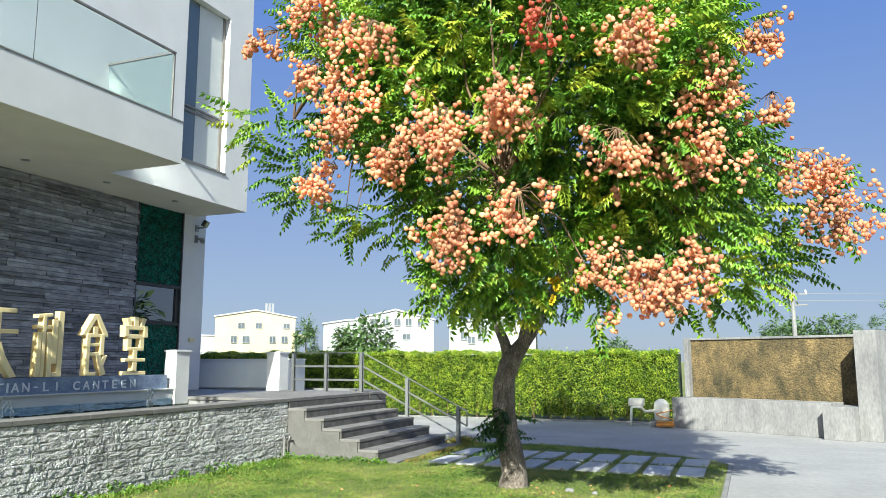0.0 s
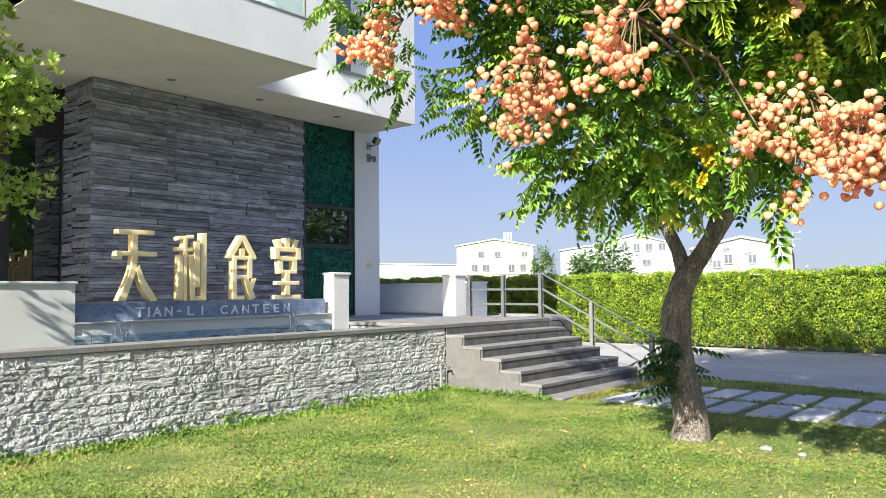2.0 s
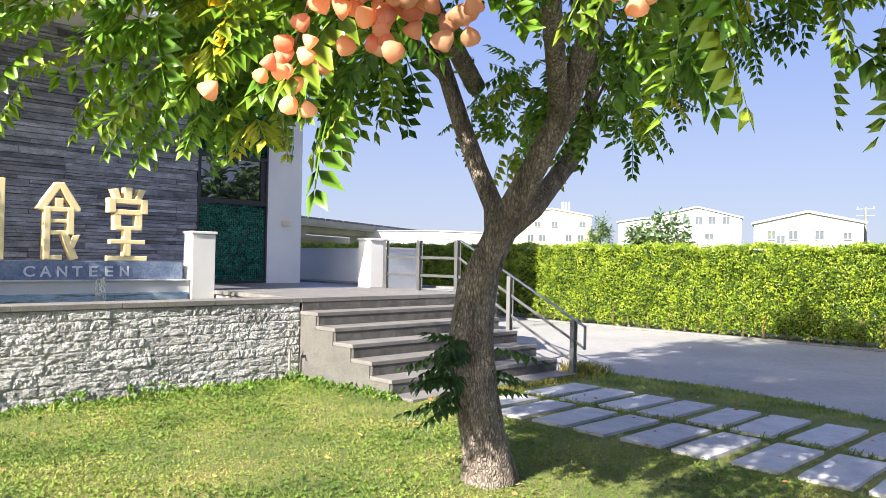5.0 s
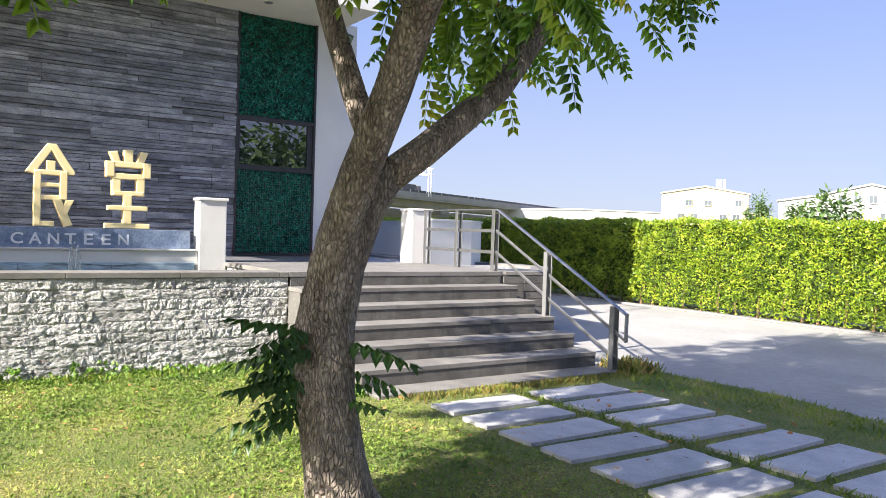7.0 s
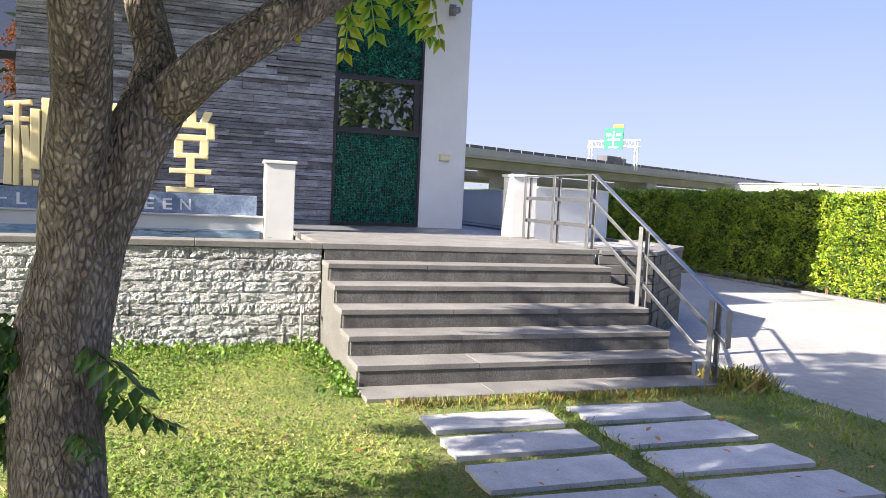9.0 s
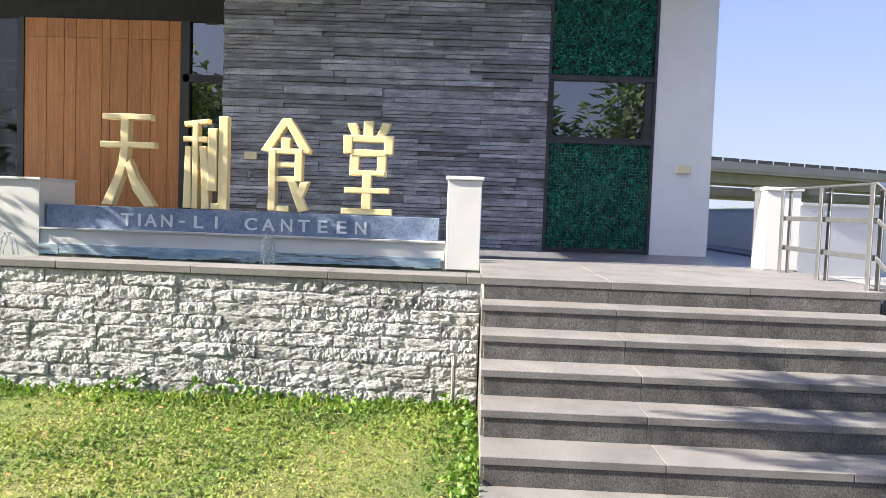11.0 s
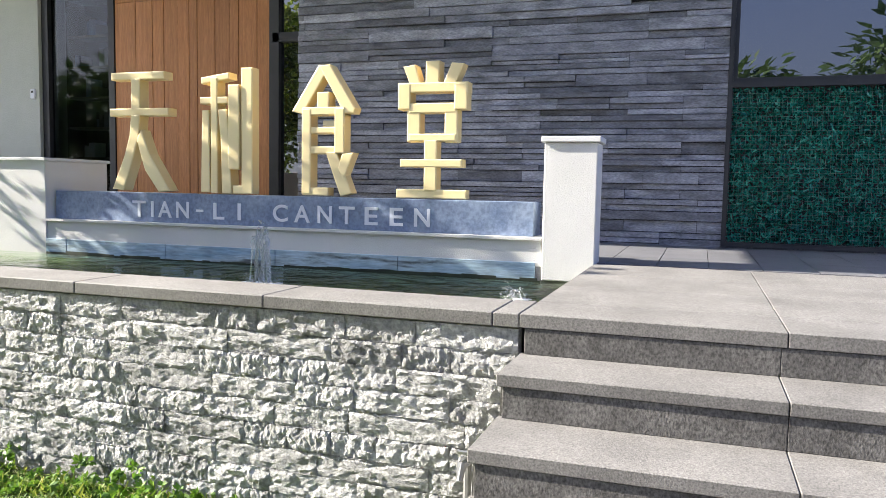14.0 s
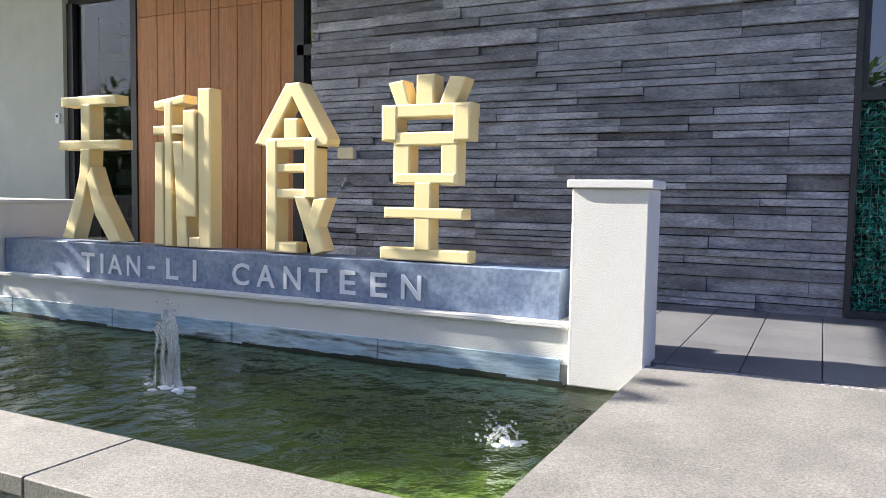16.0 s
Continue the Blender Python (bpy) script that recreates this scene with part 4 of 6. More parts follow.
# ---------------------------------------------------------------- the tree on the lawn
def frond_template(pairs, leaf_len, leaf_wid, droop):
    """A feathered leaf along x, 1 long: a thin stalk with paired leaflets that share its points, so that it is one piece."""
    v, f = [], []
    for i in range(pairs + 1):
        a = i / pairs
        x = 0.12 + 0.80 * a
        z = -droop * x * x
        v += [(x, 0.008, z), (x, -0.008, z)]
        if i:
            b = 2 * (i - 1)
            f.append((b, b + 1, b + 3, b + 2))
    for i in range(pairs + 1):
        a = i / pairs
        s = 1 - 0.45 * abs(a - 0.4)
        for side in (1, -1):
            base = 2 * i + (0 if side > 0 else 1)
            L, W = leaf_len * s, leaf_wid * s
            fw = 0.35 + 0.35 * a if i < pairs else 1.6
            d = Vector((fw, side, -0.55 - 0.25 * ((i * 7 + side) % 3))).normalized()
            w = Vector((-d.y, d.x, 0)).normalized()
            p0 = Vector(v[base])
            m = p0 + d * L * 0.42
            k = len(v)
            v += [tuple(m + w * W), tuple(p0 + d * L + Vector((0, 0, -0.04))), tuple(m - w * W), tuple(m - Vector((0, 0, W * 0.45)))]
            f += [(base, k, k + 1, k + 3), (base, k + 3, k + 1, k + 2)]
    return v, f


def crown_mesh(name, centre, radii, clumps, per, size, material, parent, seed, template, floor_at=None, clump_r=0.45, outer=0.55, droop=-0.22, extra=None):
    gen = np.random.default_rng(seed)
    d = unit_rows(gen, clumps)
    r = outer + (1 - outer) * gen.random(clumps) ** 0.6
    c = np.array(centre) + d * r[:, None] * np.array(radii) * (1 + 0.10 * gen.normal(size=(clumps, 1)))
    if floor_at is not None:
        keep = c[:, 2] > floor_at(c)
        c = c[keep]
    if extra is not None:
        c = np.concatenate((c, np.array(extra)))
    n = len(c) * per
    cc_ = np.repeat(c, per, 0)
    off = unit_rows(gen, n) * (clump_r * gen.random((n, 1)) ** 0.5)
    pl = cc_ + off
    out = (cc_ - np.array(centre)) / np.array(radii)
    out[:, 2] *= 0.3
    out /= np.linalg.norm(out, axis=1, keepdims=True) + 1e-6
    xs = out * 0.55 + off / clump_r * 0.6 + gen.normal(size=(n, 3)) * 0.3 + np.array((0, 0, droop))
    ys = np.cross(np.array((0, 0, 1.0)), xs) + gen.normal(size=(n, 3)) * 0.25
    v, f = scatter(*template, pl, xs, ys, gen.uniform(size * 0.7, size * 1.25, n))
    ob = raw_mesh(name, v, f, material, parent)
    return tagged(ob, kind="stuff"), c


FROND = frond_template(5, 0.30, 0.085, 0.18)
CROWN_C, CROWN_R = (-2.15, 8.35, 4.25), (2.7, 2.6, 2.6)
tree = thing("flame_tree", "spreading lawn tree with feathered green leaves and salmon seed pods", "tree", at=(0, 0, 0))


def crown_floor(c):
    """How low the leaves hang: to head height on the lawn side, higher over the steps."""
    near = np.hypot(c[:, 0] + 2.7, c[:, 1] - 9.2)
    edge = np.where(c[:, 2] > 3.8, 0.055 * c[:, 1] - 0.62, 0.11 * c[:, 1] - 0.35)
    gap = np.where(((c[:, 0] < -2.8) & (c[:, 1] < 8.4) & (c[:, 2] < 3.4)) | ((c[:, 0] > -1.7) & (c[:, 1] < 6.6) & (c[:, 2] < 3.2)) | (c[:, 0] > edge), 9.0, 0.0)
    return gap + np.clip((1.25 - near) * 1.2, 0, 1.0) + np.where(c[:, 1] > 6.8, np.clip((-2.9 - c[:, 0]) * 2.0, 0, 1.5), 0) + 2.05 + np.clip((c[:, 1] - 7.0) * 0.75, 0, 0.85) + np.clip((-3.1 - c[:, 0]) * 0.9, 0, 1.7) + np.clip((c[:, 0] + 1.3) * 0.3, 0, 0.7)


crown, CLUMPS = crown_mesh("crown", CROWN_C, CROWN_R, 860, 22, 0.27, M_TREELEAF, tree, 11, FROND, crown_floor, 0.34, 0.45, -0.08, extra=[(-2.1, 7.3, 2.35), (-1.9, 7.5, 2.4), (-2.5, 7.4, 2.35), (-2.9, 7.5, 2.35), (-3.3, 10.2, 2.5), (-3.6, 9.9, 2.65), (-2.95, 10.75, 2.8), (-3.05, 9.85, 2.55), (-3.5, 10.6, 2.7), (-2.7, 11.2, 3.0), (-2.3, 10.9, 3.0), (-2.6, 6.6, 2.28), (-2.3, 6.9, 2.12), (-2.0, 6.9, 2.22), (-2.7, 7.0, 2.25), (-4.6, 8.2, 3.3), (-4.9, 7.6, 3.5), (-4.3, 7.9, 3.2), (-4.7, 7.0, 3.6), (-4.1, 8.5, 3.1), (-4.8, 6.6, 4.0),
                                   (0.7, 8.0, 3.0), (0.4, 8.3, 3.0), (0.0, 8.2, 2.35), (0.3, 8.3, 2.45), (-0.15, 8.0, 2.25), (0.15, 8.5, 2.6), (0.1, 7.9, 2.95), (-2.0, 9.6, 2.45), (-2.4, 9.9, 2.5), (-2.6, 9.5, 2.6), (-1.7, 9.3, 2.8),
                                   (-1.9, 6.4, 2.45), (-2.2, 6.3, 2.5), (-0.9, 8.3, 2.85), (-0.4, 8.0, 2.8), (-0.2, 8.8, 2.95), (-1.2, 9.0, 2.98), (-0.5, 9.5, 3.0), (-1.5, 9.8, 2.98), (-1.3, 6.9, 2.4), (-0.6, 7.45, 2.3), (-0.35, 7.05, 2.28), (-0.9, 7.6, 2.5)])
crown["label"] = "green feathered leaves, some turning yellow"

bm = bmesh.new()
BASE = (-2.80, 9.22)
tube(bm, [(-2.76, 9.14, -0.05), (-2.76, 9.14, 0.04), (-2.74, 9.08, 0.16), (-2.74, 9.05, 0.3), (-2.80, 9.03, 0.6), (-2.85, 9.04, 0.9), (-2.86, 9.10, 1.2), (-2.85, 9.22, 1.45), (-2.80, 9.33, 1.66)],
     [0.20, 0.175, 0.155, 0.142, 0.135, 0.135, 0.128, 0.105, 0.09], 18, wobble=0.14)
trunk = smooth(part("trunk", bm, M_BARK, tree, "dark furrowed bark"))
BOUGHS = [
    ([(-2.87, 9.05, 0.95), (-2.80, 9.06, 1.3), (-2.67, 9.10, 1.6), (-2.44, 9.12, 1.95), (-2.21, 9.13, 2.3), (-1.8, 9.0, 3.1), (-1.5, 8.8, 4.2)], [0.10, 0.092, 0.085, 0.08, 0.075, 0.055, 0.025]),
    ([(-2.84, 9.26, 1.55), (-2.71, 9.46, 1.74), (-2.74, 9.70, 1.92), (-2.77, 9.94, 2.10), (-2.85, 10.3, 2.5), (-2.9, 10.5, 3.3), (-2.7, 10.3, 4.2)], [0.085, 0.08, 0.07, 0.065, 0.055, 0.04, 0.02]),
    ([(-2.83, 9.25, 1.55), (-2.91, 9.30, 1.75), (-3.0, 9.24, 2.0), (-3.10, 9.18, 2.3), (-3.3, 9.0, 3.1), (-3.6, 8.8, 4.3)], [0.08, 0.068, 0.062, 0.058, 0.045, 0.02]),
    ([(-2.9, 9.1, 2.5), (-2.6, 8.3, 2.9), (-2.3, 7.3, 3.2), (-2.0, 6.4, 3.1)], [0.06, 0.05, 0.035, 0.015]),
    ([(-2.25, 9.12, 2.25), (-1.8, 8.4, 2.8), (-1.0, 7.7, 3.3), (-0.3, 7.0, 3.3)], [0.06, 0.05, 0.035, 0.015]),
    ([(-3.15, 9.1, 2.6), (-3.7, 8.4, 3.4), (-4.3, 7.9, 4.0), (-5.0, 7.6, 4.4)], [0.05, 0.045, 0.03, 0.015]),
    ([(-1.8, 9.0, 3.1), (-1.5, 8.8, 4.2), (-1.2, 8.7, 5.0), (-0.6, 8.6, 5.6)], [0.045, 0.04, 0.03, 0.012]),
]
for pts, rad in BOUGHS:
    bm = bmesh.new()
    smooth(part("limb", tube(bm, pts, rad, 10, wobble=0.14), M_BARK, tree))
bm = bmesh.new()
ends = [Vector(p[k]) for p, r in BOUGHS for k in (-1, -2, -3)]
for c in CLUMPS[::2]:
    c = Vector(c)
    e = min(ends, key=lambda q: (q - c).length)
    mid = (e + c) / 2 + Vector((rnd.uniform(-0.15, 0.15), rnd.uniform(-0.15, 0.15), 0.15))
    tube(bm, [e, mid, c], [0.016, 0.010, 0.004], 5, cap=False)
tagged(part("twigs", bm, M_TWIG, tree), kind="stuff")
# leafy shoots low on the trunk
gen = np.random.default_rng(5)
n = 36
a = np.where(gen.random(n) < 0.88, gen.uniform(-2.5, -1.0, n), gen.uniform(0.3, 1.2, n))
z = gen.uniform(0.5, 0.95, n)
pl = np.stack((-2.84 + 0.12 * np.cos(a), 9.04 + 0.12 * np.sin(a), z), 1)
xs = np.stack((np.cos(a), np.sin(a), gen.uniform(-0.5, 0.4, n)), 1)
v, f = scatter(*FROND, pl, xs, np.cross(np.array((0, 0, 1.0)), xs), gen.uniform(0.15, 0.36, n))
M_SHOOT = leaf_mat("shoot_leaf", [(0.025, 0.07, 0.015), (0.04, 0.10, 0.02), (0.05, 0.12, 0.02)])
tagged(raw_mesh("shoot_foliage", v, f, M_SHOOT, tree, "dark green shoots on the trunk"), kind="stuff")


def capsule_template():
    """A papery inflated pod with three soft ribs, 1 across, hanging along -z."""
    v, f = [], []
    for r, z in ((0.06, 0.50), (0.36, 0.38), (0.52, 0.08), (0.44, -0.24), (0.20, -0.47), (0.03, -0.56)):
        for k in range(9):
            q = r * (1 + 0.30 * math.cos(k * math.tau / 3))
            v.append((q * math.cos(k * math.tau / 9), q * math.sin(k * math.tau / 9), z))
    for i in range(5):
        for k in range(9):
            f.append((9 * i + k, 9 * i + 9 + k, 9 * i + 9 + (k + 1) % 9, 9 * i + (k + 1) % 9))
    return v, f


CAPSULE = capsule_template()


def pod_cluster(at, spread, count, material, seed):
    gen = np.random.default_rng(seed)
    core = np.array(at)
    sub = core + gen.normal(size=(16, 3)) * np.array((0.55, 0.5, 0.46)) * spread
    count = int(count * 0.8)
    pl = sub[gen.integers(0, 16, count)] + gen.normal(size=(count, 3)) * (np.array((0.20, 0.20, 0.26)) * spread)
    xs = unit_rows(gen, count)
    v, f = scatter(*CAPSULE, pl, xs * (1, 1, 0.4), np.cross(np.array((0, 0, 1.0)), xs) + gen.normal(size=(count, 3)) * 0.3, gen.uniform(0.033, 0.046, count))
    ob = raw_mesh("seed_pod_cluster", v, f, material, tree, "salmon papery seed pods" if material is M_CAPSULE else "red papery seed pods")
    tagged(smooth(ob), kind="stuff")
    bm = bmesh.new()
    top = core + np.array((0, 0.25, 0.28))
    for s in sub:
        tube(bm, [top, (top + s) / 2 + (0, 0, 0.05), s], [0.006, 0.004, 0.003], 4, cap=False)
    part("stalk", bm, M_TWIG, ob)
    return ob


PODS = [(-3.51, 5.57, 4.63, 0.26), (-4.23, 5.86, 4.49, 0.12), (-2.93, 5.39, 4.17, 0.20), (-3.19, 5.5, 3.65, 0.30), (-2.78, 5.6, 3.16, 0.20), (-3.53, 5.54, 3.96, 0.14),
        (-2.29, 5.52, 3.33, 0.28), (-1.77, 5.55, 3.46, 0.28), (-1.74, 5.79, 2.63, 0.20), (-2.25, 5.69, 2.45, 0.26), (-0.74, 5.84, 3.95, 0.26), (-0.15, 6.35, 3.72, 0.22), (-0.40, 6.5, 3.22, 0.34),
        (-0.95, 5.99, 3.14, 0.20), (0.22, 6.7, 4.19, 0.18), (0.28, 6.93, 3.6, 0.14), (0.66, 7.6, 3.2, 0.28), (0.76, 7.5, 2.72, 0.26), (-1.06, 6.45, 2.2, 0.25), (-0.42, 6.6, 2.17, 0.26), (-0.72, 6.35, 2.04, 0.23), (-3.52, 5.83, 3.03, 0.18)]
for i, (x, y, z, s) in enumerate(PODS):
    pod_cluster((x, y, z), s, int(2300 * s * s + 560 * s), M_CAPSULE, 100 + i)
pod_cluster((-1.36, 5.54, 4.12), 0.2, 90, M_REDCAPSULE, 77)
# one yellow spray
gen = np.random.default_rng(9)
n = 9
v, f = scatter(*frond_template(3, 0.5, 0.2, 0.1), np.tile((-1.58, 6.62, 2.13), (n, 1)) + gen.normal(size=(n, 3)) * 0.03, unit_rows(gen, n) + (0.3, -0.5, 0.1), unit_rows(gen, n), np.full(n, 0.085))
raw_mesh("yellow_spray", v, f, M_YELLOW, tree, "bright yellow dying leaves")


# ---------------------------------------------------------------- hedge
LEAF = ([(0, 0, 0), (0.45, 0.22, 0.05), (1, 0, -0.06), (0.45, -0.22, 0.05)], [(0, 1, 2, 3)])
HY, HH = 19.75, 1.76


def hedge_run(name, x0, x1, y0, y1, h, seed, dense):
    hd = thing(name, "long clipped hedge of small bright green leaves", "hedge")
    # solid box added behind the leaves, coloured as the shade in their gaps
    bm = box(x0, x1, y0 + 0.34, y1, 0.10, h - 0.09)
    part("core", bm, M_HEDGESHADE, hd)
    gen = np.random.default_rng(seed)
    L = x1 - x0
    n = int(L * (h - 0.15) * dense)
    xx, zz = gen.uniform(x0, x1, n), 0.03 + (h - 0.03) * gen.random(n) ** 0.9
    bulge = 0.06 * np.sin(xx * 2.1 + zz * 2) + 0.05 * np.sin(xx * 5.3 - zz * 4.1) + 0.04 * np.sin(zz * 7 + xx)
    bulge += 0.05 * np.sin(xx * 17 + 3 * np.sin(zz * 9)) * np.sin(zz * 19 + 2 * np.sin(xx * 6))
    front = np.stack((xx, y0 + 0.08 + bulge + gen.uniform(0, 0.16, n) + 0.10 * np.clip(zz - h + 0.2, 0, 1) / 0.2 + 0.12 * np.clip(0.35 - zz, 0, 1), zz), 1)
    m = int(L * 0.9 * dense * 0.6)
    xx = gen.uniform(x0, x1, m)
    yy = gen.uniform(y0 + 0.08, y0 + 1.1, m)
    top = np.stack((xx, yy, h - 0.10 + 0.04 * np.sin(xx * 3.1) + 0.03 * np.sin(xx * 7.7 + yy * 5) + gen.uniform(-0.02, 0.08, m) + (gen.random(m) > 0.985) * gen.uniform(0, 0.16, m)), 1)
    pl = np.concatenate((front, top))
    xs = unit_rows(gen, n + m) + np.concatenate((np.tile((0, -0.9, 0.25), (n, 1)), np.tile((0, -0.2, 0.9), (m, 1))))
    v, f = scatter(*LEAF, pl, xs, unit_rows(gen, n + m), gen.uniform(0.038, 0.072, n + m))
    tagged(raw_mesh("leaves", v, f, M_HEDGE, hd), kind="stuff")
    bm = bmesh.new()
    x = x0 + 0.2
    while x < x1:
        yy = y0 + 0.25 + rnd.uniform(-0.04, 0.06)
        tube(bm, [(x, yy, -0.02), (x + rnd.uniform(-0.04, 0.04), yy, 0.2), (x + rnd.uniform(-0.06, 0.06), yy + 0.1, 0.5)], [0.025, 0.02, 0.015], 5, cap=False)
        x += rnd.uniform(0.25, 0.5)
    tagged(part("stem_row", bm, M_TWIG, hd), kind="stuff")
    return hd


hedge_run("hedge", -24.0, -1.75, HY, HY + 1.2, HH, 21, 2800)
hedge_run("hedge", -60.0, -24.0, HY + 0.1, HY + 1.2, HH, 23, 600)
setting(part("hedge_kerb", box(-60, -1.75, HY - 0.10, HY + 0.02, -0.02, 0.02, 0.005), M_GREYCON), "low concrete kerb along the hedge", "kerb")

# ---------------------------------------------------------------- leafy small tree beside the low wall
bush = thing("small_tree", "small garden tree with pale yellow-green oval leaves by the wall", "tree")
TUFT = ([], [])
for k in range(7):
    a = k * 2.4
    b = len(TUFT[0])
    d = Vector((math.cos(a) * 0.7, math.sin(a) * 0.7, 0.45 + 0.1 * (k % 3))).normalized()
    w = d.cross(Vector((0, 0, 1))).normalized() * 0.22
    TUFT[0].extend([(0, 0, 0), tuple(d * 0.55 + w), tuple(d), tuple(d * 0.55 - w)])
    TUFT[1].append((b, b + 1, b + 2, b + 3))
BC = (-7.7, 4.0, 3.15)
ob, bush_clumps = crown_mesh("crown", BC, (0.7, 1.25, 1.35), 130, 45, 0.08, M_BUSH, bush, 31, TUFT, None, 0.32, 0.45)
bm = bmesh.new()
tube(bm, [(-7.6, 3.1, 0.4), (-7.6, 3.2, 0.9), (-7.55, 3.4, 1.9), (-7.6, 3.6, 3.0), (-7.65, 3.7, 4.0)], [0.08, 0.07, 0.06, 0.045, 0.02], 9, wobble=0.1)
smooth(part("trunk", bm, M_TWIG, bush))
bm = bmesh.new()
for c in bush_clumps[::2]:
    c = Vector(c)
    s = Vector((-7.6, 3.55, max(1.9, min(3.8, c.z - 0.4))))
    tube(bm, [s, (s + c) / 2 + Vector((0, 0, 0.08)), c], [0.014, 0.009, 0.004], 4, cap=False)
tagged(part("twigs", bm, M_TWIG, bush), kind="stuff")

# ---------------------------------------------------------------- water wall at the end of the driveway
WA, WB = Vector((-1.80, 18.65, 0)), Vector((1.36, 17.15, 0))
wd = (WB - WA).normalized()
ww = thing("water_wall", "mossy pebble water wall with grey concrete trough and end posts", "water wall")
ww.matrix_basis = Matrix.Translation(WA) @ Matrix.Rotation(math.atan2(wd.y, wd.x), 4, 'Z')
WL = (WB - WA).length
part("trough", boxes(((0, WL, 0.0, 0.12, -0.02, 0.66), (0, 0.12, 0.12, 0.62, -0.02, 0.66), (0.12, WL, 0.62, 0.7, -0.02, 0.66), (0.12, WL, 0.12, 0.62, -0.02, 0.3)), 0.006), M_GREYCON, ww, "streaked grey concrete trough")
part("backing", box(0.06, WL + 0.9, 0.75, 0.95, 0, 1.98), M_WATERWALL, ww)
part("side_post", box(0.0, 0.12, 0.60, 0.98, 0.66, 2.03, 0.006), M_GREYCON, ww)
part("cap", box(0.12, WL + 0.55, 0.70, 1.0, 1.98, 2.03, 0.004), M_GREYCON, ww)
part("end_post", box(WL + 0.55, WL + 0.95, -0.1, 1.05, -0.02, 2.08, 0.006), M_GREYCON, ww)
part("end_block", box(WL - 0.03, WL + 0.55, -0.35, 0.5, -0.02, 0.62, 0.006), M_GREYCON, ww)
gen = np.random.default_rng(41)
n = 5200
pl = np.stack((gen.uniform(0.13, WL + 0.55, n), np.full(n, 0.745), gen.uniform(0.55, 1.97, n)), 1)
PEB = ([(-0.5, -0.3, 0), (0.1, -0.5, 0), (0.5, 0.2, 0), (-0.2, 0.5, 0), (0, 0, 0.35)], [(0, 1, 4, 4), (1, 2, 4, 4), (2, 3, 4, 4), (3, 0, 4, 4)])
PEB = (PEB[0], [f[:3] for f in PEB[1]])
ax = np.stack((np.cos(gen.uniform(0, 6.28, n)), np.zeros(n), np.sin(gen.uniform(0, 6.28, n))), 1) + 1e-3
yz = np.cross(np.tile((0, -1.0, 0), (n, 1)), ax)
v, f = scatter(PEB[0], PEB[1], pl, ax, yz, gen.uniform(0.03, 0.06, n))
tagged(raw_mesh("pebbles", v, f, M_WATERWALL, ww), kind="stuff")

pump = thing("filter_pump", "cream plastic filter tank with pipes beside the hedge", "pump")
lathe_bm = bmesh.new()
lathe(lathe_bm, [(0.13, 0.0), (0.17, 0.04), (0.18, 0.3), (0.16, 0.42), (0.09, 0.48), (0.05, 0.5)], (-2.05, 18.72, 0.12), 18)
smooth(part("tank", lathe_bm, M_PLASTIC, pump))
part("base", box(-2.3, -1.85, 18.55, 18.9, -0.02, 0.12, 0.01), M_GREYCON, pump)
bm = bmesh.new()
tube(bm, [(-2.2, 18.68, 0.35), (-2.42, 18.66, 0.33), (-2.5, 18.66, 0.42), (-2.72, 18.66, 0.42), (-2.76, 18.66, 0.0)], [0.035] * 5, 8)
smooth(part("pipe", bm, M_PLASTIC, pump))
part("pump_box", box(-2.8, -2.45, 18.66, 18.9, 0.44, 0.62, 0.02), M_PLASTIC, pump)
hose = thing("garden_hose", "orange garden hose coiled on the ground", "hose")
bm = bmesh.new()
pts = []
for k in range(70):
    a = k * 0.45
    pts.append((-1.95 + (0.19 + 0.01 * math.sin(k)) * math.cos(a), 18.42 + 0.10 * math.sin(a), 0.01 + 0.0022 * k + (0.25 * (k - 55) / 15 if k > 55 else 0)))
tube(bm, pts, [0.011] * 70, 6)
smooth(part("coil", bm, M_HOSE, hose))


# ---------------------------------------------------------------- far buildings
def from_eye(az, dist):
    """A far place by its bearing (degrees from +y towards -x) and distance from the start."""
    return (-dist * math.sin(radians(az)), dist * math.cos(radians(az)))


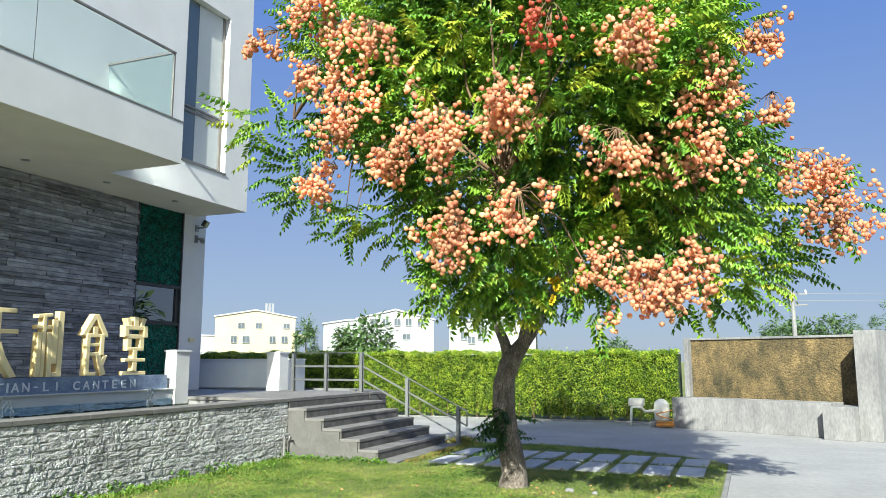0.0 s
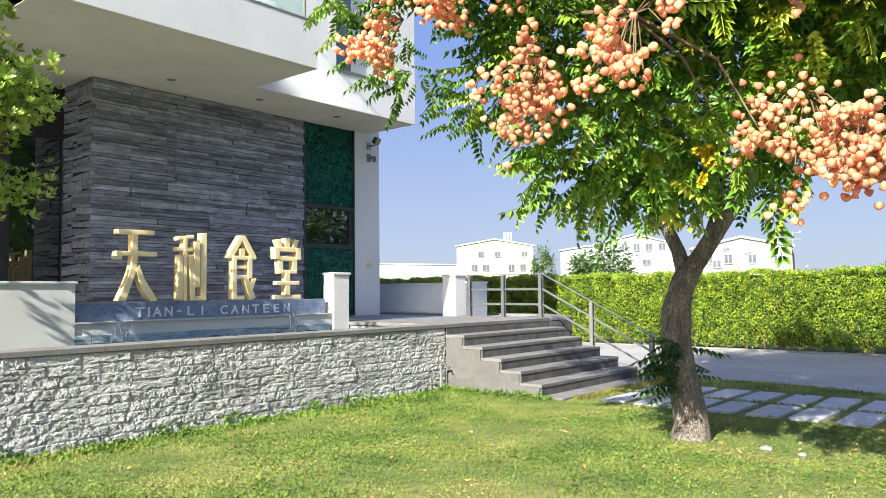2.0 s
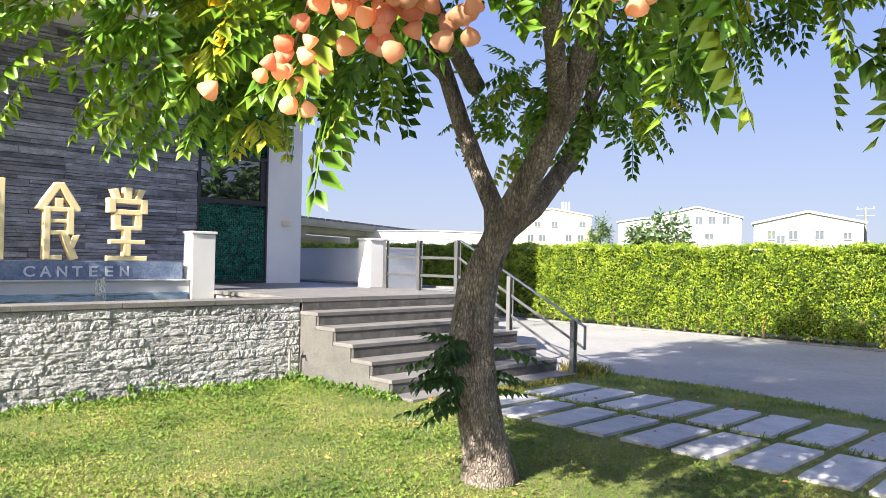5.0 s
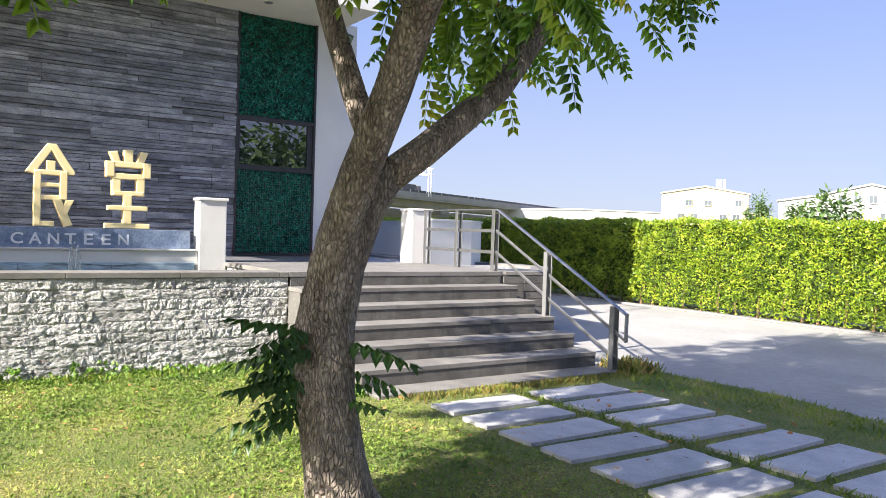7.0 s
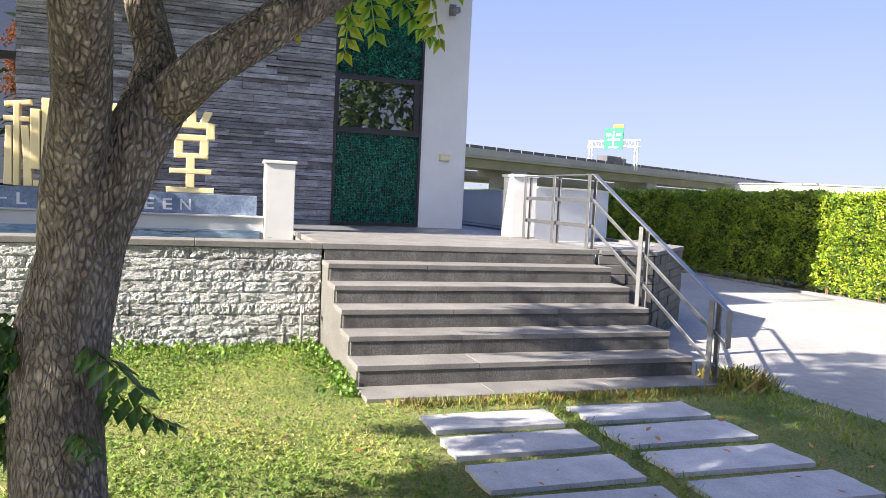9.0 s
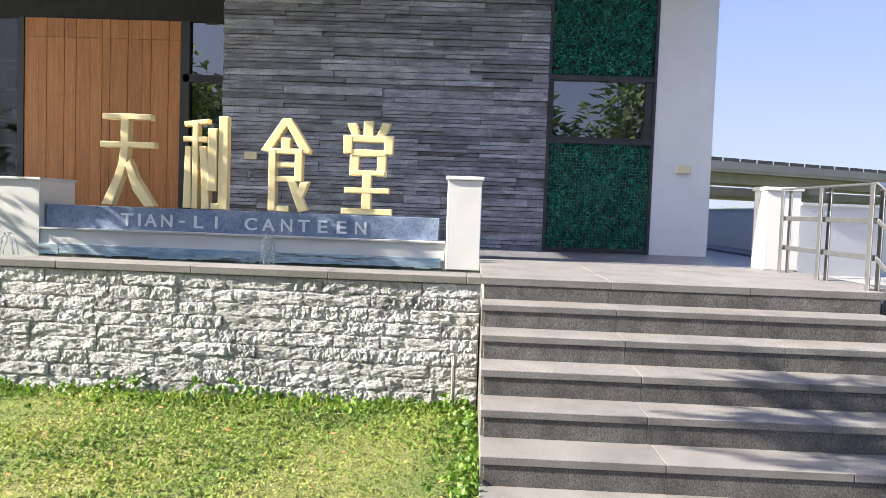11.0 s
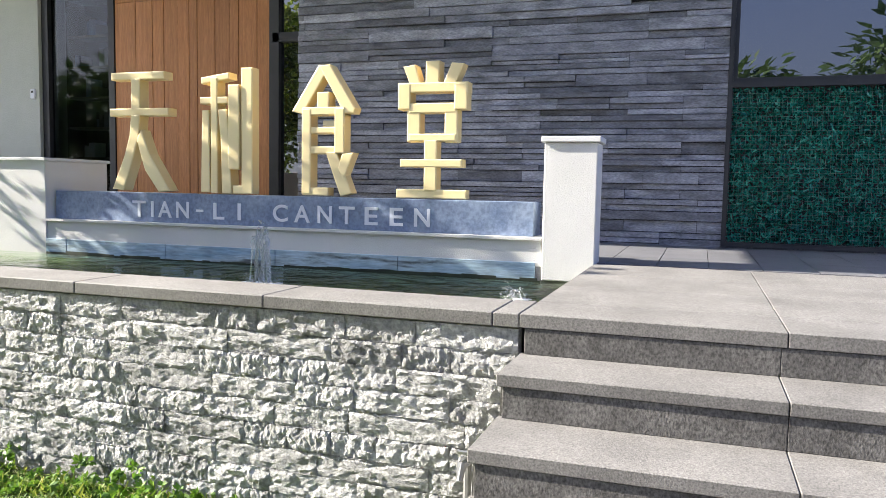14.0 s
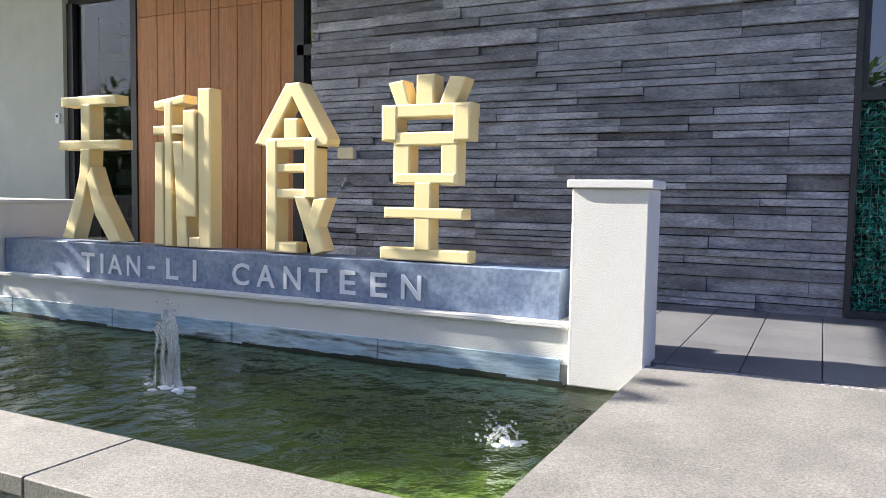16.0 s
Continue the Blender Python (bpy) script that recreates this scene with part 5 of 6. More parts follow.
def shed(name, a, b, eave_a, apex, eave_b, depth, material, label, windows, apex_at=0.5, wing=None):
    """A gabled factory hall seen on its gable: a and b are the feet of its front wall."""
    a, b = Vector((*a, 0)), Vector((*b, 0))
    w = (b - a).length
    ob = thing(name, label, "factory building")
    ob.matrix_basis = Matrix.Translation(a) @ Matrix.Rotation(math.atan2((b - a).y, (b - a).x), 4, 'Z')
    part("wall", prism(bmesh.new(), [(0, -0.5), (w, -0.5), (w, eave_b), (w * apex_at, apex), (0, eave_a)], 1, 0, depth), material, ob)
    roof = prism(bmesh.new(), [(-0.3, eave_a - 0.05), (w * apex_at, apex + 0.05), (w + 0.3, eave_b - 0.05), (w + 0.3, eave_b + 0.2), (w * apex_at, apex + 0.35), (-0.3, eave_a + 0.2)], 1, -0.3, depth)
    part("roof", roof, M_WHITECLAD, ob)
    for u, z, ww_, hh in windows:
        wdw = part("window", boxes(((u * w - ww_ / 2, u * w + ww_ / 2, -0.12, -0.02, z, z + hh),)), M_FARWIN, ob)
        part("frame", boxes(((u * w - ww_ / 2 - 0.1, u * w - ww_ / 2, -0.2, -0.02, z - 0.1, z + hh + 0.1), (u * w + ww_ / 2, u * w + ww_ / 2 + 0.1, -0.2, -0.02, z - 0.1, z + hh + 0.1),
                             (u * w - 0.06, u * w + 0.06, -0.16, -0.121, z, z + hh), (u * w - ww_ / 2, u * w + ww_ / 2, -0.2, -0.02, z - 0.12, z), (u * w - ww_ / 2, u * w + ww_ / 2, -0.2, -0.02, z + hh, z + hh + 0.1))), M_FARTRIM, wdw)
    return ob


M_FARWIN = mat("far_window", (0.06, 0.075, 0.09), (0.10, 0.12, 0.14), 0.4, 0.3)
M_FARTRIM = mat("far_trim", (0.22, 0.23, 0.24), (0.26, 0.27, 0.28), 0.4, 0.7)
cream = shed("factory_hall", from_eye(38.45, 168), from_eye(32.8, 168), 10.8, 12.1, 10.7, 30, M_CREAMPAINT, "cream two-storey factory hall with a shallow gable",
             [(0.32, 8.45, 1.1, 1.0), (0.54, 8.45, 1.1, 1.0), (0.885, 8.45, 1.1, 1.0), (0.235, 5.4, 1.1, 1.3), (0.385, 5.4, 1.3, 1.3), (0.715, 5.4, 1.1, 1.3), (0.865, 5.4, 1.1, 1.3)])
part("tank_rack", boxes([(10.2 + 0.7 * i, 10.7 + 0.7 * i, 6, 6.6, 11.6, 14.2) for i in range(3)] + [(10, 12.4, 5.9, 6.7, 11.4, 11.6)]), M_STEEL, cream)
part("canopy", box(14.4, 19.5, 0.5, 6, 6.6, 7.2), M_CREAMPAINT, cream)
shed("factory_hall", from_eye(30.75, 146), from_eye(28.3, 146), 8.4, 9.0, 9.2, 30, M_WHITECLAD, "white factory wing with a low roof", [(0.75, 5.6, 1.3, 1.0)], 0.7)
shed("factory_hall", from_eye(28.28, 146), from_eye(22.6, 146), 9.4, 11.0, 9.2, 30, M_WHITECLAD, "white factory hall with a row of upper windows",
     [(0.22, 8.2, 1.0, 1.2), (0.37, 8.2, 1.0, 1.2), (0.52, 8.2, 1.0, 1.2), (0.67, 8.2, 1.0, 1.2), (0.83, 8.2, 1.0, 1.2), (0.64, 5.6, 1.3, 0.9)])
hb = shed("factory_hall", (-38.3, 97.6), (-27.3, 101.6), 6.2, 7.5, 6.3, 26, M_WHITECLAD, "white hall with louvred vents and wall fans",
          [(0.17, 4.4, 0.8, 0.95), (0.255, 3.9, 0.85, 0.85), (0.37, 4.4, 0.85, 1.0), (0.61, 4.4, 0.85, 1.0), (0.86, 4.5, 0.75, 0.65)])
for lx in (4.07, 6.71):
    part("louvre", boxes([(lx - 0.425, lx + 0.425, -0.15, -0.02, 5.45 + 0.115 * i, 5.53 + 0.115 * i) for i in range(9)]), M_FARTRIM, hb)
part("side_door", box(-0.06, -0.02, 2.0, 5.5, 3.2, 5.4), M_FARWIN, hb, "dark doorway in the side wall")
shed("factory_hall", from_eye(50.5, 195), from_eye(38.0, 195), 7.6, 7.9, 7.6, 25, M_WHITECLAD, "long low white warehouse with a flat roof", [])


def far_tree(at, w, h, seed, tall=False):
    t = thing("far_tree", "cypress-like dark green tree in the distance" if tall else "round dark green tree in the distance", "tree", "trees in the distance")
    gen = np.random.default_rng(seed)
    o, c = crown_mesh("crown", (*at, h * 0.58), (w / 2, w / 2, h * 0.44), 60, 30, w * 0.11, M_FARLEAF, t, seed, LEAF, None, w * 0.16, 0.35)
    bm = bmesh.new()
    tube(bm, [(*at, -0.5), (*at, h * 0.3), (*at, h * 0.7)], [w * 0.04, w * 0.03, w * 0.01], 6)
    part("trunk", bm, M_TWIG, t)


M_FARLEAF = leaf_mat("far_leaf", [(0.05, 0.10, 0.03), (0.08, 0.14, 0.04), (0.11, 0.18, 0.05)], 0.7, 0.2)
far_tree(from_eye(27.6, 125), 9.5, 7.6, 51)
far_tree(from_eye(32.0, 150), 5.0, 9.5, 52)
for i, (az, d, w, h, tall) in enumerate(((-1.6, 72, 2.6, 5.0, 0), (-3.2, 75, 3.6, 5.2, 0), (-5.0, 74, 3.0, 5.2, 0), (-6.3, 78, 1.5, 5.4, 1), (-7.4, 78, 1.5, 5.6, 1), (-8.7, 74, 2.2, 6.6, 1), (-10.5, 70, 2.2, 6.4, 1), (9.0, 140, 5, 5.2, 0))):
    far_tree(from_eye(az, d), w, h, 60 + i, bool(tall))


def utility_pole(at, h):
    p = thing("utility_pole", "grey concrete utility pole with cross-arms in the distance", "utility pole", "utility poles")
    bm = bmesh.new()
    tube(bm, [(*at, -0.3), (*at, h)], [0.2, 0.13], 8)
    part("pole", bm, M_GREYCON, p)
    for z in (h - 0.3, h - 1.1):
        part("cross_arm", box(at[0] - 1.0, at[0] + 1.0, at[1] - 0.05, at[1] + 0.05, z, z + 0.1), M_GREYCON, p)
    for dx in (-0.9, 0.9):
        bm = bmesh.new()
        lathe(bm, [(0.05, 0.0), (0.07, 0.1), (0.04, 0.25)], (at[0] + dx, at[1], h - 0.2), 6)
        part("insulator", bm, M_LETTER, p)


utility_pole(from_eye(-2.7, 62), 6.6)
utility_pole(from_eye(15.0, 110), 8.5)
cable = thing("power_cable", "thin power lines between distant poles", "cable")
bm = bmesh.new()
pa, pb = from_eye(-2.7, 62), from_eye(-26, 70)
for dz in (6.4, 5.9):
    tube(bm, [(pa[0], pa[1], dz), ((pa[0] + pb[0]) / 2, (pa[1] + pb[1]) / 2, dz - 0.5), (pb[0], pb[1], dz)], [0.02] * 3, 4)
part("wire", bm, M_BLACK, cable)

# ---------------------------------------------------------------- viaduct
VA, VB = Vector((-105, 48, 0)), Vector((-162, 159, 0))
vd = (VB - VA).normalized()
via = thing("viaduct", "grey concrete motorway viaduct on heavy piers in the distance", "viaduct")
via.matrix_basis = Matrix.Translation(VA) @ Matrix.Rotation(math.atan2(vd.y, vd.x), 4, 'Z')
part("deck", boxes(((-90, 330, 0.0, 11.0, 7.5, 8.3), (-90, 330, 2.2, 9.0, 6.2, 7.5))), M_FARCON, via)
part("parapet", boxes(((-90, 330, -0.15, 0.1, 7.9, 8.9), (-90, 330, 10.9, 11.1, 7.9, 8.9))), M_FARCON, via)
M_FENCE = mat("dark_noise_fence", (0.06, 0.06, 0.07), (0.09, 0.09, 0.1), 0.5, 0.8)
part("guard_panel", boxes([(-90 + 3 * i, -90 + 3 * i + 2.8, -0.05, 0.02, 8.9, 9.35) for i in range(140)]), M_FENCE, via)
for i in range(9):
    x = -70 + 42 * i
    part("pier", boxes(((x - 1.4, x + 1.4, 4.2, 7.0, -1, 5.2), (x - 1.8, x + 1.8, 1.8, 9.4, 5.2, 6.2))), M_FARCON, via)
ramp = thing("slip_road", "lower concrete slip road beside the viaduct", "viaduct")
ramp.matrix_basis = via.matrix_basis.copy()
part("deck", boxes(((-90, 330, 14, 22, 4.6, 5.6),)), M_FARCON, ramp)
part("parapet", boxes(((-90, 330, 13.8, 14, 5.0, 6.3),)), M_FARCON, ramp)
for i in range(14):
    part("pier", box(-80 + 28 * i, -78 + 28 * i, 16, 20, -1, 4.6), M_FARCON, ramp)

gan = thing("sign_gantry", "white lattice gantry with a green motorway sign on the viaduct", "gantry")
gan.matrix_basis = via.matrix_basis.copy()
GX = 46.0
bm = bmesh.new()
for yy in (-0.1, 10.0):
    for dx in (-0.5, 0.5):
        put_box(bm, GX + dx - 0.1, GX + dx + 0.1, yy - 0.1, yy + 0.1, 8.3, 14.0)
    for k in range(6):
        put_box(bm, GX - 0.5, GX + 0.5, yy - 0.06, yy + 0.06, 8.8 + k, 8.9 + k)
for z in (12.6, 13.8):
    for dx in (-0.5, 0.5):
        put_box(bm, GX + dx - 0.09, GX + dx + 0.09, -0.6, 10.4, z, z + 0.18)
for k in range(9):
    tube(bm, [(GX - 0.5, -0.2 + 1.2 * k, 12.65), (GX - 0.5, 0.4 + 1.2 * k, 13.85), (GX - 0.5, 1.0 + 1.2 * k, 12.65)], [0.05] * 3, 4)
part("lattice", bm, M_SIGNWHITE, gan)
sp = part("sign_panel", box(GX - 0.75, GX - 0.62, 2.4, 6.6, 12.2, 16.2, 0.02), M_SIGNGREEN, gan, "green road sign panel")
part("exit_tab", box(GX - 0.74, GX - 0.63, 2.4, 4.6, 16.22, 16.8), M_SIGNYELLOW, gan, "yellow tab on the sign")
part("arrow", boxes(((GX - 0.76, GX - 0.751, 4.4, 4.7, 12.9, 15.6), (GX - 0.76, GX - 0.751, 3.2, 5.8, 13.8, 14.15), (GX - 0.762, GX - 0.752, 2.9, 4.0, 14.7, 15.2), (GX - 0.762, GX - 0.752, 5.1, 6.2, 14.7, 15.2),
                     (GX - 0.762, GX - 0.752, 3.4, 5.6, 12.4, 12.75))), M_SIGNWHITE, sp, "white arrow and bars")
lorry = thing("lorry", "dark covered lorry on the viaduct", "lorry")
lorry.matrix_basis = via.matrix_basis.copy()
part("cargo_box", box(39.5, 44.5, 2.0, 4.3, 8.95, 10.6, 0.1), M_FENCE, lorry)
part("cab", box(44.7, 46.4, 2.0, 4.3, 8.9, 10.5, 0.3, 2), M_GREYCON, lorry)
for x in (40.5, 41.6, 45.6):
    bm = bmesh.new()
    bmesh.ops.create_cone(bm, cap_ends=True, segments=12, radius1=0.5, radius2=0.5, depth=0.35, matrix=Matrix.Translation((x, 2.1, 8.8)) @ Matrix.Rotation(math.pi / 2, 4, 'X'))
    part("wheel", bm, M_BLACK, lorry)

# trees across the yard, mirrored in the entrance glass
for i, (x, y, w, h) in enumerate(((22, 4, 7, 8.5), (25, 12, 8, 7.5), (24, 20, 7, 9), (27, 28, 8, 8), (26, 37, 9, 9), (28, 47, 9, 8), (23, -5, 7, 8), (21, -24, 9, 9), (28, -27, 9, 8), (15, -27, 8, 7))):
    far_tree((x, y), w, h, 90 + i)

# ---------------------------------------------------------------- grass and weeds
gen = np.random.default_rng(71)
n = 110000
px_ = gen.uniform(-6.9, -0.43, n)
py_ = -1.0 + 14.8 * gen.random(n)
keep = np.array([inside(x, y, LAWN) for x, y in zip(px_, py_)])
for i in range(9):
    for y0, y1 in ((10.78 - 0.012 * i, 11.60 - 0.012 * i), (11.80 - 0.012 * i, 12.66 - 0.012 * i)):
        x = -4.43 + 0.447 * i
        keep &= ~((abs(px_ - x) < 0.155) & (py_ > y0) & (py_ < y1))
px_, py_ = px_[keep], py_[keep]
n = len(px_)
tall = 0.014 + 0.014 * gen.random(n) + 0.018 * (py_ > 13.1) + 0.025 * (np.abs(py_ - 11.75) < 0.14) + 0.03 * (px_ < -6.6)
BLADE = ([(0, -0.11, 0), (0, 0.11, 0), (1, 0.03, 0.25), (1, -0.03, 0.25)], [(0, 1, 2, 3)])
xs = unit_rows(gen, n) * (0.8, 0.8, 0.3) + (0, 0, 0.75)
v, f = scatter(*BLADE, np.stack((px_, py_, np.full(n, -0.003)), 1), xs, unit_rows(gen, n), tall * gen.uniform(0.7, 1.4, n))
grass = tagged(raw_mesh("grass", v, f, M_GRASS), "short lawn grass, green with straw patches", "grass", kind="stuff")

# creeping weeds along the stone wall and by the steps
n = 1150
py_ = gen.uniform(2.0, 10.5, n)
px_ = XW + 0.03 + np.abs(gen.normal(size=n)) * 0.16
hgt = gen.random(n) * 0.13 * np.exp(-(px_ - XW) * 3) * (0.5 + 0.8 * (np.sin(py_ * 3.1) + np.sin(py_ * 7.3) > 0.2))
extra = 220
px2 = gen.uniform(-6.85, -5.1, extra)
py2 = WY - np.abs(gen.normal(size=extra)) * 0.10
h2 = gen.random(extra) * 0.07
pl = np.concatenate((np.stack((px_, py_, hgt), 1), np.stack((px2, py2, h2), 1)))
n = len(pl)
v, f = scatter(*TUFT, pl, unit_rows(gen, n), unit_rows(gen, n), gen.uniform(0.02, 0.042, n))
tagged(raw_mesh("weeds", v, f, M_WEED), "creeping green weeds along the foot of the stone wall", "weeds", kind="stuff")

M_CLOVER = leaf_mat("clover_leaf", [(0.06, 0.125, 0.018), (0.09, 0.17, 0.024), (0.13, 0.215, 0.03), (0.175, 0.24, 0.042), (0.21, 0.225, 0.06), (0.20, 0.15, 0.065)], 0.8, 0.3, 0.6, 1.3)
SPRIG = (TUFT[0][:16], TUFT[1][:4])
# low broad-leaved weeds through the lawn, thickest by the wall
n = 62000
px_ = XW + 0.1 + 6.3 * gen.random(n) ** 1.35
py_ = gen.uniform(0.5, 10.6, n)
keep = (np.sin(px_ * 2.3 + py_) + np.sin(py_ * 2.9 - px_ * 1.3) + gen.normal(size=n) * 0.7 > -0.25) & (px_ < -0.5)
pl = np.stack((px_[keep], py_[keep], gen.uniform(0.0, 0.012, keep.sum())), 1)
n = len(pl)
v, f = scatter(*SPRIG, pl, unit_rows(gen, n) * (1, 1, 0.25), np.cross((0, 0, 1.0), unit_rows(gen, n)) + 0.01, gen.uniform(0.016, 0.036, n))
tagged(raw_mesh("clover", v, f, M_CLOVER), "low green clover growing through the lawn", "clover", kind="stuff")

# tiny leaves of the close lawn mat
n = 130000
px_ = gen.uniform(-6.85, -0.45, n)
py_ = -0.5 + 11.2 * gen.random(n)
pl = np.stack((px_, py_, gen.uniform(0.004, 0.018, n)), 1)
v, f = scatter(*LEAF, pl, unit_rows(gen, n) * (1, 1, 0.5), unit_rows(gen, n) * (1, 1, 0.35) + 0.01, gen.uniform(0.012, 0.026, n))
M_MAT = leaf_mat("lawn_mat_leaf", [(0.07, 0.14, 0.016), (0.10, 0.19, 0.02), (0.14, 0.235, 0.026), (0.19, 0.25, 0.038), (0.28, 0.27, 0.075), (0.27, 0.19, 0.08)], 0.6, 0.3, 0.65, 1.3)
tagged(raw_mesh("lawn_mat", v, f, M_MAT), "close mat of tiny green and brown lawn leaves", "grass", kind="stuff")

# dry fringe of grass at the foot of the steps
n = 1900
py_ = gen.uniform(10.7, 13.75, n)
px_ = -4.93 + np.abs(gen.normal(size=n)) * 0.09
clump = (py_ > 13.3)
px_[clump] = -5.05 + gen.normal(size=clump.sum()) * 0.14
v, f = scatter(*BLADE, np.stack((px_, py_, np.zeros(n)), 1), unit_rows(gen, n) * (0.6, 0.6, 0.3) + (0.1, 0, 0.9), unit_rows(gen, n), gen.uniform(0.025, 0.065, n) + 0.08 * clump)
tagged(raw_mesh("dry_grass", v, f, M_DRYGRASS), "straw-coloured grass fringe below the steps", "grass", kind="stuff")

# fallen leaves and a few pebbles
n = 420
px_, py_ = gen.uniform(-6.5, -0.6, n), gen.uniform(2, 13, n)
v, f = scatter(*LEAF, np.stack((px_, py_, np.full(n, 0.03)), 1), unit_rows(gen, n) * (1, 1, 0.2), unit_rows(gen, n) * (1, 1, 0.2) + 0.01, gen.uniform(0.03, 0.06, n))
M_FALLEN = leaf_mat("fallen_leaf", [(0.30, 0.12, 0.04), (0.42, 0.20, 0.07), (0.50, 0.32, 0.12)], 0.8, 0.1)
tagged(raw_mesh("fallen_leaves", v, f, M_FALLEN), "brown fallen leaves scattered over the lawn", "leaves", kind="stuff")
for x, y, s in ((-2.05, 9.0, 0.042), (-1.75, 8.95, 0.03)):
    bm = bmesh.new()
    bmesh.ops.create_icosphere(bm, subdivisions=2, radius=s, matrix=Matrix.Translation((x, y, s * 0.55)) @ Matrix.Diagonal((1.3, 1.0, 0.7, 1)))
    for q in bm.verts:
        q.co += Vector((rnd.uniform(-1, 1), rnd.uniform(-1, 1), rnd.uniform(-1, 1))) * s * 0.12
    tagged(part("pebble", bm, M_GREYCON), "pale pebble lying in the grass by the tree", "stone", "pebbles under the tree")

# standpipe tap at the end of the wall
sp = thing("standpipe", "thin standpipe with a tap at the end of the stone wall", "tap")
bm = bmesh.new()
tube(bm, [(-6.82, 10.36, -0.02), (-6.82, 10.36, 0.36)], [0.014, 0.014], 8)
part("pipe", bm, M_GREYCON, sp)
bm = bmesh.new()
tube(bm, [(-6.82, 10.36, 0.36), (-6.74, 10.36, 0.37), (-6.72, 10.36, 0.32)], [0.018, 0.018, 0.012], 8)
tube(bm, [(-6.79, 10.33, 0.40), (-6.79, 10.40, 0.40)], [0.008, 0.008], 6)
part("tap", bm, M_STEEL, sp)


# ---------------------------------------------------------------- split stones of the low wall
def stone_mesh(k):
    """A unit block (x depth, y length, z height) with a rough split face."""
    r = random.Random(300 + k)
    ny, nz = 20, 7
    v, f = [], []
    # split face: two grids of random heights, blended, with a little grain
    grids = [(m, k_, [[r.random() for _ in range(m + 1)] for _ in range(k_ + 1)]) for m, k_ in ((4, 2), (9, 4))]

    def height(g, y_, z_):
        m, k_, h = g
        i, j = min(int(y_ * m), m - 1), min(int(z_ * k_), k_ - 1)
        p, q = y_ * m - i, z_ * k_ - j
        return (h[j][i] * (1 - p) + h[j][i + 1] * p) * (1 - q) + (h[j + 1][i] * (1 - p) + h[j + 1][i + 1] * p) * q

    for j in range(nz + 1):
        for i in range(ny + 1):
            y_, z_ = i / ny, j / nz
            s = 0.55 + 0.5 * (height(grids[0], y_, z_) - 0.5) + 0.6 * (height(grids[1], y_, z_) - 0.5) + r.uniform(-0.14, 0.14)
            if i in (0, ny) or j in (0, nz):
                s = min(s, 0.6) - r.uniform(0.0, 0.25)
            v.append((s, y_ + (r.uniform(-0.35, 0.35) / ny if 0 < i < ny else 0), z_ + (r.uniform(-0.35, 0.35) / nz if 0 < j < nz else 0)))
    for j in range(nz):
        for i in range(ny):
            b = j * (ny + 1) + i
            f.append((b, b + 1, b + ny + 2, b + ny + 1))
    n0 = len(v)
    for y_, z_ in ((0, 0), (1, 0), (1, 1), (0, 1)):
        v.append((-2.2, y_, z_))
    c = [0, ny, (ny + 1) * (nz + 1) - 1, (ny + 1) * nz]
    for i in range(4):
        f.append((n0 + i, n0 + (i + 1) % 4, c[(i + 1) % 4], c[i]))
    me = bpy.data.meshes.new("stone")
    me.from_pydata(v, [], f)
    me.polygons.foreach_set("use_smooth", [False] * len(f))
    me.materials.append(M_STONE)
    return me, v, f


